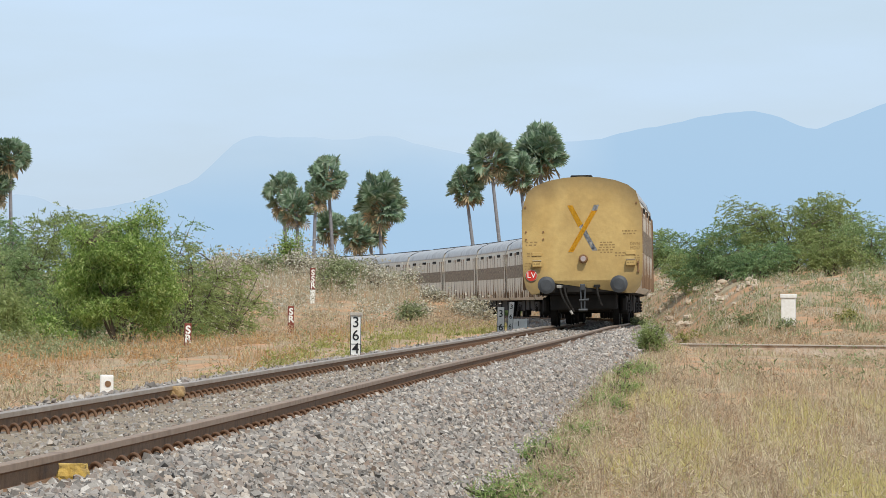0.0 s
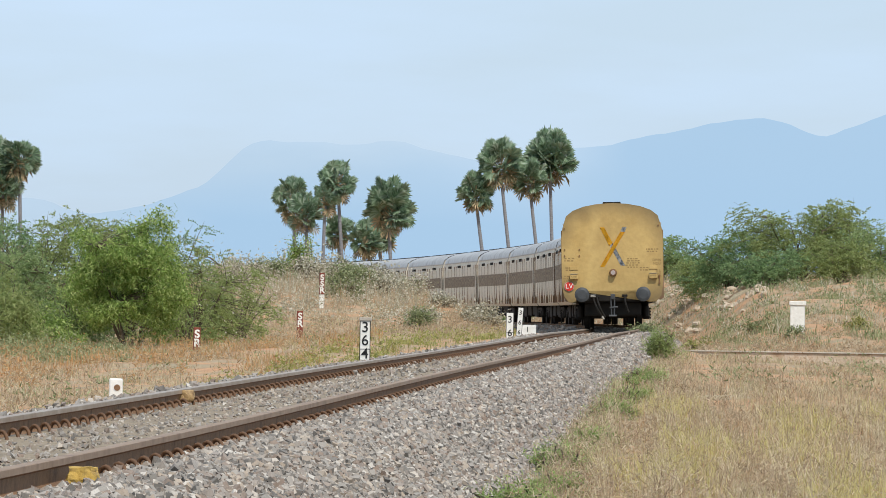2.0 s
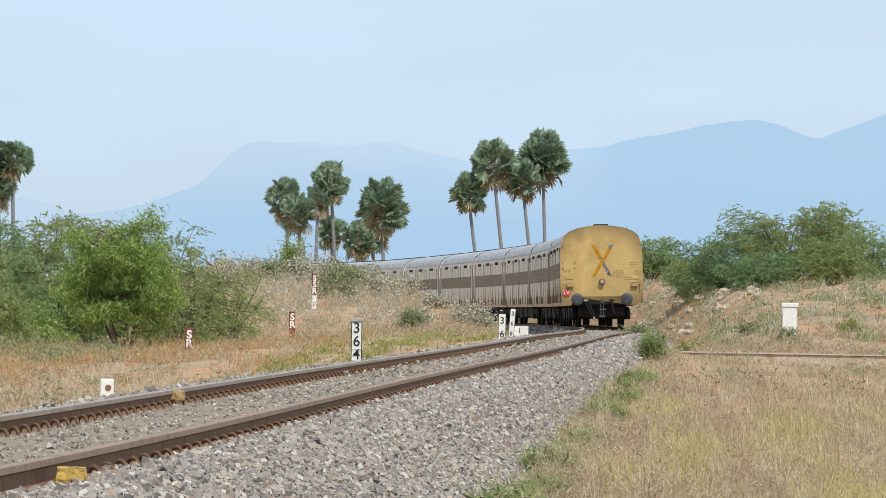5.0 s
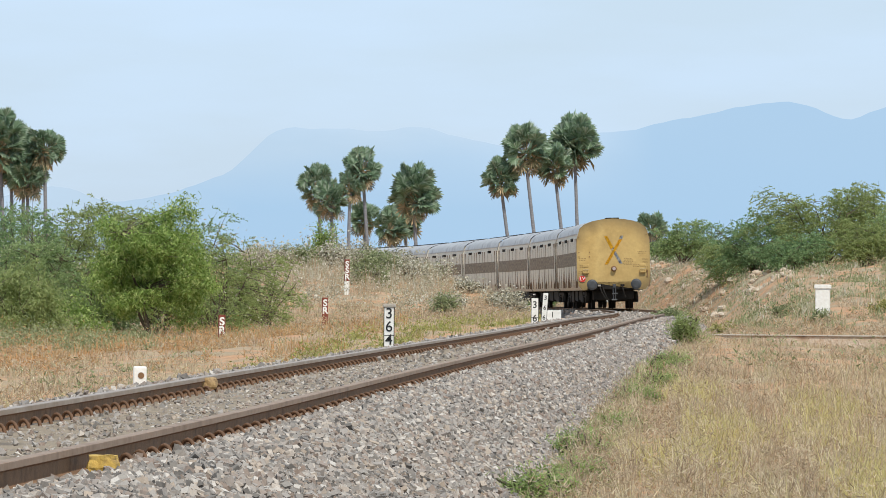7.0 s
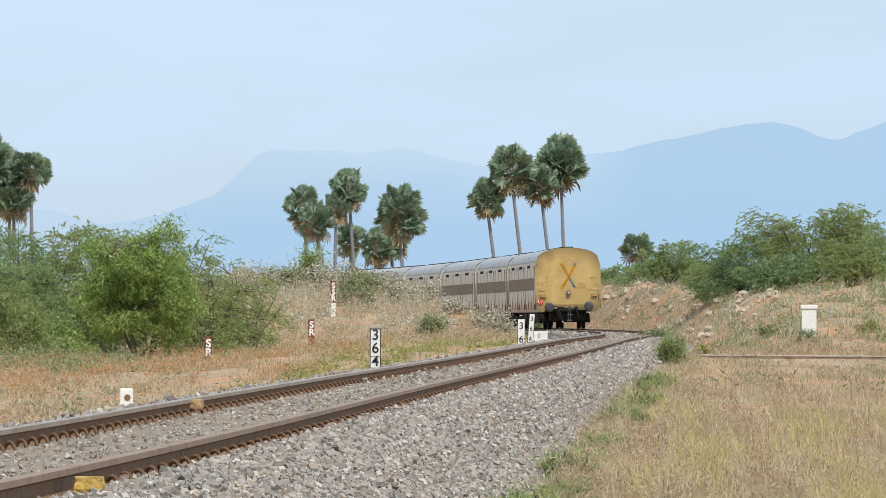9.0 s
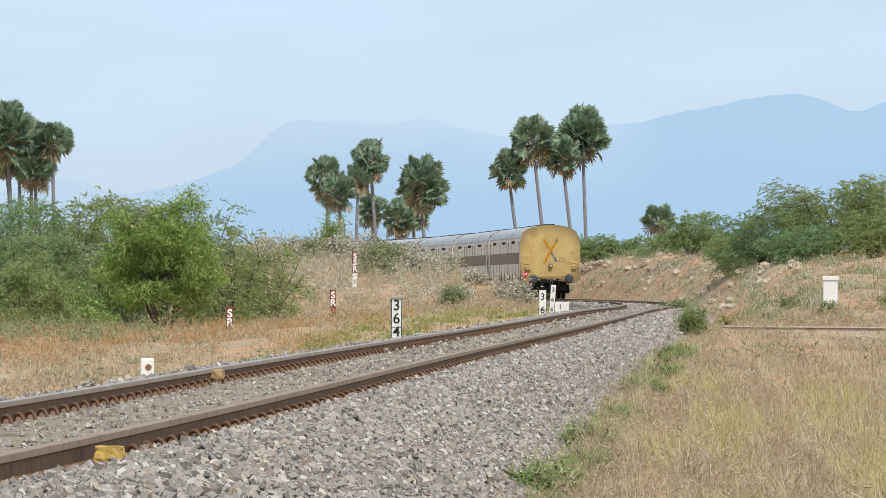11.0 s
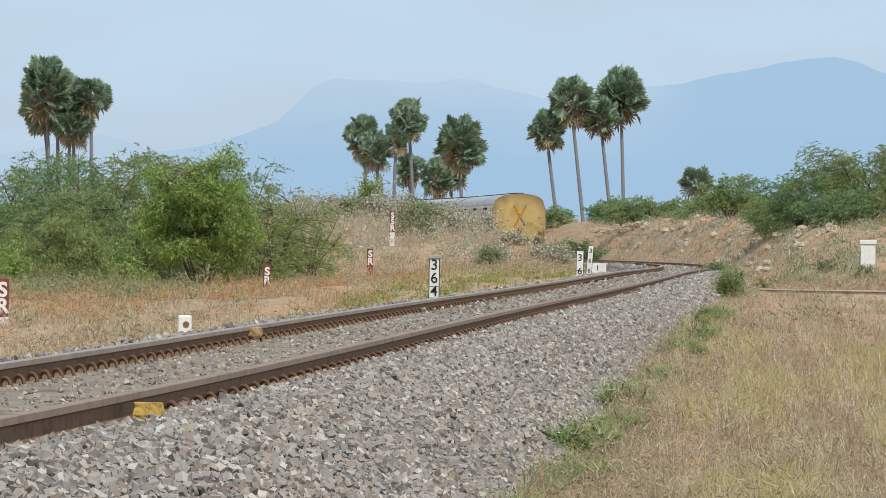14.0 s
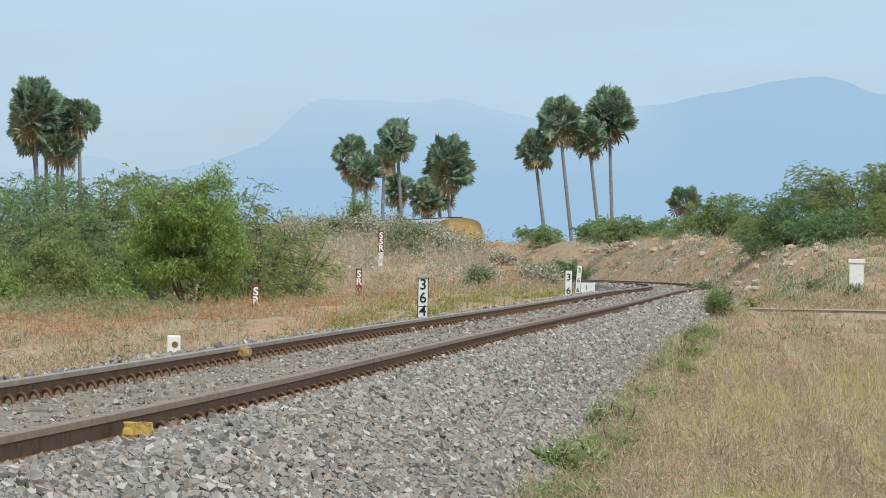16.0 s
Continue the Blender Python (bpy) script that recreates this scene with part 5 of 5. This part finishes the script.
blades("matted_grass", *sown(80000, 22, 80, 10, 98, 1.5, 9, 21, -0.6), 0.03, 0.13, 0.008, RUSTGRASS, 21, "matted dead brown grass", 1.3)
blades("tall_straw_grass", *sown(42000, 22, 85, 40, 98, 1.5, 9, 1, 0.55, size=0.4), 0.12, 0.50, 0.006, STRAW, 1, "tall dry straw-coloured grass", 0.8)
blades("straw_grass", *sown(50000, 24, 80, 10, 98, 1.5, 9, 15, 0.45, size=0.35), 0.06, 0.30, 0.006, STRAW, 15, "dry straw-coloured grass", 0.7)
blades("rust_grass", *sown(56000, 24, 90, 14, 98, 1.5, 9, 2, 0.4, size=0.5), 0.08, 0.36, 0.006, RUSTGRASS, 2, "dry rust-brown grass", 0.7)
blades("yellow_grass", *sown(60000, 23, 75, 40, 98, 1.5, 9, 16, 0.5, size=0.9), 0.12, 0.46, 0.006, YELLOWGRASS, 16, "yellowing green grass", 0.6)
blades("brown_weed_stems", *sown(36000, 24, 95, 30, 98, 1.5, 9, 31, 0.75, size=0.3), 0.12, 0.42, 0.007, DEADWEED, 31, "standing dead brown weed stems", 0.35)
blades("straw_grass", *sown(70000, 55, 150, 20, 98, 1.5, 12, 3, 0.2, size=0.9), 0.05, 0.26, 0.010, STRAW, 3, "dry straw-coloured grass", 0.7)
blades("rust_grass", *sown(66000, 60, 210, 20, 98, 1.5, 14, 4, 0.1, size=1.1), 0.05, 0.26, 0.012, RUSTGRASS, 4, "dry rust-brown grass", 0.7)
blades("green_grass", *sown(90000, 24, 150, 4, 60, 1.6, 2.9, 5, 0.25, size=0.5), 0.05, 0.22, 0.007, GREENGRASS, 5, "green grass creeping up the ballast's foot", 0.7)
blades("rust_grass", *sown(60000, 52, 190, -84, 20, -30, -3.0, 6, 0.35, size=1.3), 0.05, 0.30, 0.012, RUSTGRASS, 6, "dry rust-brown grass", 0.7)
blades("orange_grass", *sown(30000, 104, 150, -84, 2, -30, -4.0, 32, 0.55, size=1.7), 0.08, 0.45, 0.012, ORANGEWEED, 32, "orange-brown standing dry grass", 0.5)
blades("straw_grass", *sown(50000, 52, 190, -84, 20, -30, -3.0, 7, 0.5, size=1.1), 0.05, 0.28, 0.012, STRAW, 7, "dry straw-coloured grass", 0.7)
blades("yellow_green_weeds", *sown(44000, 78, 200, -30, 28, -4.4, -2.6, 8, 0.3, size=0.8), 0.05, 0.26, 0.016, LEAF_YELLOW, 8, "yellow-green weeds along the track", 0.7)
blades("green_undergrowth", *sown(9000, 125, 152, -84, -18, -30, -7, 9, 0.5, size=1.4), 0.05, 0.3, 0.016, LEAF_OLIVE, 9, "olive undergrowth before the thicket", 0.6)
blades("rust_grass", *sown(66000, 165, 290, -30, 24, -24, -3.2, 10, 0.2), 0.06, 0.36, 0.018, RUSTGRASS, 10, "dry rust-brown grass", 0.7)
blades("straw_grass", *sown(46000, 165, 290, -30, 24, -24, -3.2, 11, 0.1), 0.06, 0.36, 0.018, STRAW, 11, "dry straw-coloured grass", 0.7)
blades("rust_grass", *sown(60000, 150, 340, 24, 98, 3.0, 22, 12, 0.4, size=1.3), 0.06, 0.30, 0.02, RUSTGRASS, 12, "dry rust-brown grass", 0.7)
blades("olive_undergrowth", *sown(60000, 170, 345, 20, 98, 3.6, 24, 13, 0.35, size=1.5), 0.1, 0.5, 0.026, LEAF_OLIVE, 13, "olive undergrowth on the bank", 0.7)
blades("pale_undergrowth", *sown(40000, 190, 345, 20, 98, 4.2, 24, 17, 0.4), 0.1, 0.6, 0.024, LEAF_PALE, 17, "pale dry undergrowth on the bank", 0.7)
blades("dry_stems", *sown(9000, 205, 266, -28, 10, -24, -4, 14, 0.0), 0.4, 1.2, 0.014, RUSTGRASS, 14, "thin dry reddish stems", 0.3)
blades("pale_undergrowth", *sown(30000, 216, 268, -28, 8, -24, -5, 18, 0.1), 0.1, 0.8, 0.022, LEAF_PALE, 18, "pale weeds on the mound", 0.6)


def scrub(name, x, y, lo, hi, per, leaf, clump, mat, seed, label):
    """Low tangled growth: small clumps of leaves and bits of stem lying every way."""
    rng = np.random.default_rng(seed)
    h = lo + (hi - lo) * rng.random(len(x)) ** 2
    c = np.stack([x, y, ground(x, y) + h * 0.5], -1)
    v, f = leaves(rng, c, np.stack([h * clump, h * clump, h * 0.4], -1), per, leaf[0], leaf[1], -0.75)
    return tagged(new(name, mesh_from(name, v, f, [mat])), label, "scrub", kind="stuff")


scrub("brown_scrub", *sown(4200, 23, 70, 10, 98, 1.5, 9, 41, -0.5, size=0.6), 0.05, 0.30, 26, (0.05, 0.007), 0.7, RUSTGRASS, 41, "tangled dead brown growth")
scrub("straw_scrub", *sown(2200, 23, 62, 30, 98, 1.5, 9, 42, -0.2, size=0.7), 0.06, 0.40, 22, (0.09, 0.006), 0.5, STRAW, 42, "tangled straw-coloured growth")
scrub("green_scrub", *sown(3400, 23, 90, 4, 70, 1.6, 2.9, 43, 0.2, size=0.45), 0.05, 0.20, 34, (0.05, 0.009), 0.7, GREENGRASS, 43, "small green plants at the ballast's foot")
scrub("brown_scrub", *sown(1500, 60, 200, 20, 98, 1.5, 14, 44, -0.2), 0.06, 0.34, 18, (0.10, 0.012), 0.7, RUSTGRASS, 44, "tangled dead brown growth")
scrub("olive_scrub", *sown(900, 90, 230, 24, 98, 3.4, 16, 45, 0.5), 0.08, 0.4, 34, (0.10, 0.026), 0.8, LEAF_OLIVE, 45, "low olive plants on dry ground")
scrub("brown_scrub", *sown(1500, 55, 200, -84, 20, -30, -3.2, 46, 0.1, size=1.6), 0.06, 0.34, 18, (0.10, 0.012), 0.8, RUSTGRASS, 46, "tangled dead brown growth")
scrub("straw_scrub", *sown(1600, 55, 200, -84, 20, -30, -3.2, 47, 0.2), 0.06, 0.34, 24, (0.10, 0.012), 0.8, STRAW, 47, "tangled straw-coloured growth")
scrub("olive_scrub", *sown(450, 75, 200, -84, 20, -30, -4, 48, 0.5, size=1.3), 0.06, 0.36, 34, (0.09, 0.024), 0.8, LEAF_OLIVE, 48, "low olive plants on dry ground")
scrub("yellow_green_scrub", *sown(2800, 80, 200, -30, 28, -4.9, -2.8, 49, 0.3, size=0.8), 0.06, 0.30, 34, (0.08, 0.026), 0.7, LEAF_YELLOW, 49, "yellow-green weeds along the track")
scrub("brown_scrub", *sown(1800, 160, 270, -30, 24, -24, -3.4, 50, -0.3), 0.08, 0.42, 17, (0.13, 0.02), 0.9, RUSTGRASS, 50, "tangled dead brown growth")
scrub("pale_scrub", *sown(2400, 200, 268, -30, 8, -24, -4, 51, 0.0), 0.15, 0.9, 26, (0.10, 0.035), 0.5, LEAF_PALE, 51, "pale leafy weeds on the mound")
scrub("brown_scrub", *sown(2600, 150, 340, 22, 98, 3.0, 24, 52, -0.3), 0.08, 0.38, 18, (0.15, 0.025), 0.9, RUSTGRASS, 52, "tangled dead brown growth on the bank")
scrub("olive_scrub", *sown(2200, 200, 345, 18, 98, 4.5, 26, 53, 0.2), 0.15, 0.7, 34, (0.13, 0.04), 0.8, LEAF_OLIVE, 53, "olive scrub on the bank")


scrub("dead_weeds", *sown(2600, 23, 75, 16, 98, 1.5, 9, 61, 0.0, size=0.5), 0.12, 0.5, 30, (0.06, 0.005), 0.35, DEADWEED, 61, "dark dead weeds standing in dry grass")
scrub("dead_weeds", *sown(1600, 70, 200, 20, 98, 1.5, 14, 62, 0.2), 0.12, 0.45, 20, (0.09, 0.010), 0.4, DEADWEED, 62, "dark dead weeds standing in dry grass")
scrub("orange_weeds", *sown(1300, 95, 160, -84, -4, -30, -4.2, 63, 0.3, size=1.6), 0.10, 0.46, 26, (0.10, 0.018), 0.5, ORANGEWEED, 63, "orange-brown dry weeds")
scrub("dead_weeds", *sown(2000, 62, 190, -84, 10, -30, -3.6, 64, 0.35, size=1.3), 0.10, 0.42, 20, (0.09, 0.010), 0.5, DEADWEED, 64, "dark dead weeds in dry grass")
scrub("olive_scrub", *sown(1100, 118, 142, -84, -44, -30, -6, 65, 0.3, size=1.5), 0.10, 0.5, 34, (0.10, 0.026), 0.6, LEAF_OLIVE, 65, "olive plants before the thicket")
scrub("dead_weeds", *sown(1300, 165, 262, -28, 22, -24, -3.6, 66, 0.2), 0.12, 0.6, 20, (0.12, 0.015), 0.5, DEADWEED, 66, "dark dead weeds on the mound")


scrub("bank_scrub", *sown(6500, 185, 430, 6, 56, 2.9, 9, 71, -0.5), 0.08, 0.40, 18, (0.14, 0.024), 0.9, RUSTGRASS, 71, "dry brown growth on the cutting's slope")
scrub("bank_scrub", *sown(3200, 215, 430, 6, 56, 3.6, 10, 72, 0.0), 0.12, 0.55, 24, (0.13, 0.035), 0.8, LEAF_PALE, 72, "pale growth on the cutting's slope")


def boulder(x, y, r, seed):
    bm = bmesh.new()
    bmesh.ops.create_icosphere(bm, subdivisions=2, radius=r)
    for v in bm.verts:
        v.co *= 1 + 0.6 * noise.noise(v.co / r * 1.9 + Vector((seed * 3.7, 0, 0)))
        v.co.z *= 0.7
    ob = part("boulder", bm, ROCK)
    ob.matrix_basis = ground_at(x, y, 0.05 * r, seed * 40)
    tagged(ob, "tan weathered boulder on the dry bank", "rock", "boulders on the bank")


RK = random.Random(4)
for i in range(220):
    p = at(RK.uniform(215, 350), 3.9 + 3.0 * RK.random() if i < 110 else RK.uniform(5.8, 7.8))
    boulder(float(p[0]), float(p[1]), RK.choice((0.08, 0.1, 0.13, 0.16, 0.2, 0.26)), i)

wall = thing("culvert_wall", "low weathered concrete culvert wall across the ditch", "wall", m=pose(7.9, 150, 0))
bm = bmesh.new()
box(bm, (-0.9, -0.15, -1.8), (9.5, 0.15, -1.05), 0.02)
part("wall_face", bm, ROCK, wall)
bm = bmesh.new()
box(bm, (-0.95, -0.2, -1.05), (9.6, 0.2, -1.015), 0.01)
part("coping", bm, CONCRETE, wall)


# ---- movement ----
REAR, SPEED = 141.23, 14.019  # where the last coach's end stands at the start, and metres a second


def coach_pose(s_mid, tilt=1.6):
    a, b = at(s_mid - 7.4), at(s_mid + 7.4)
    c = (a + b) / 2
    turn = math.degrees(math.atan2(-(b - a)[0], (b - a)[1]))
    pitch = math.degrees(math.atan2((b - a)[2], math.hypot((b - a)[0], (b - a)[1])))
    return pose(*c, pitch, -tilt, turn)


def motions():
    for i, van in enumerate(TRAIN):
        rows = []
        for t in np.arange(0, 16.01, 0.5):
            rows.append((float(t), coach_pose(REAR + SPEED * float(t) + LEN / 2 + i * (LEN + GAP))))
        walk(van, rows)


motions()
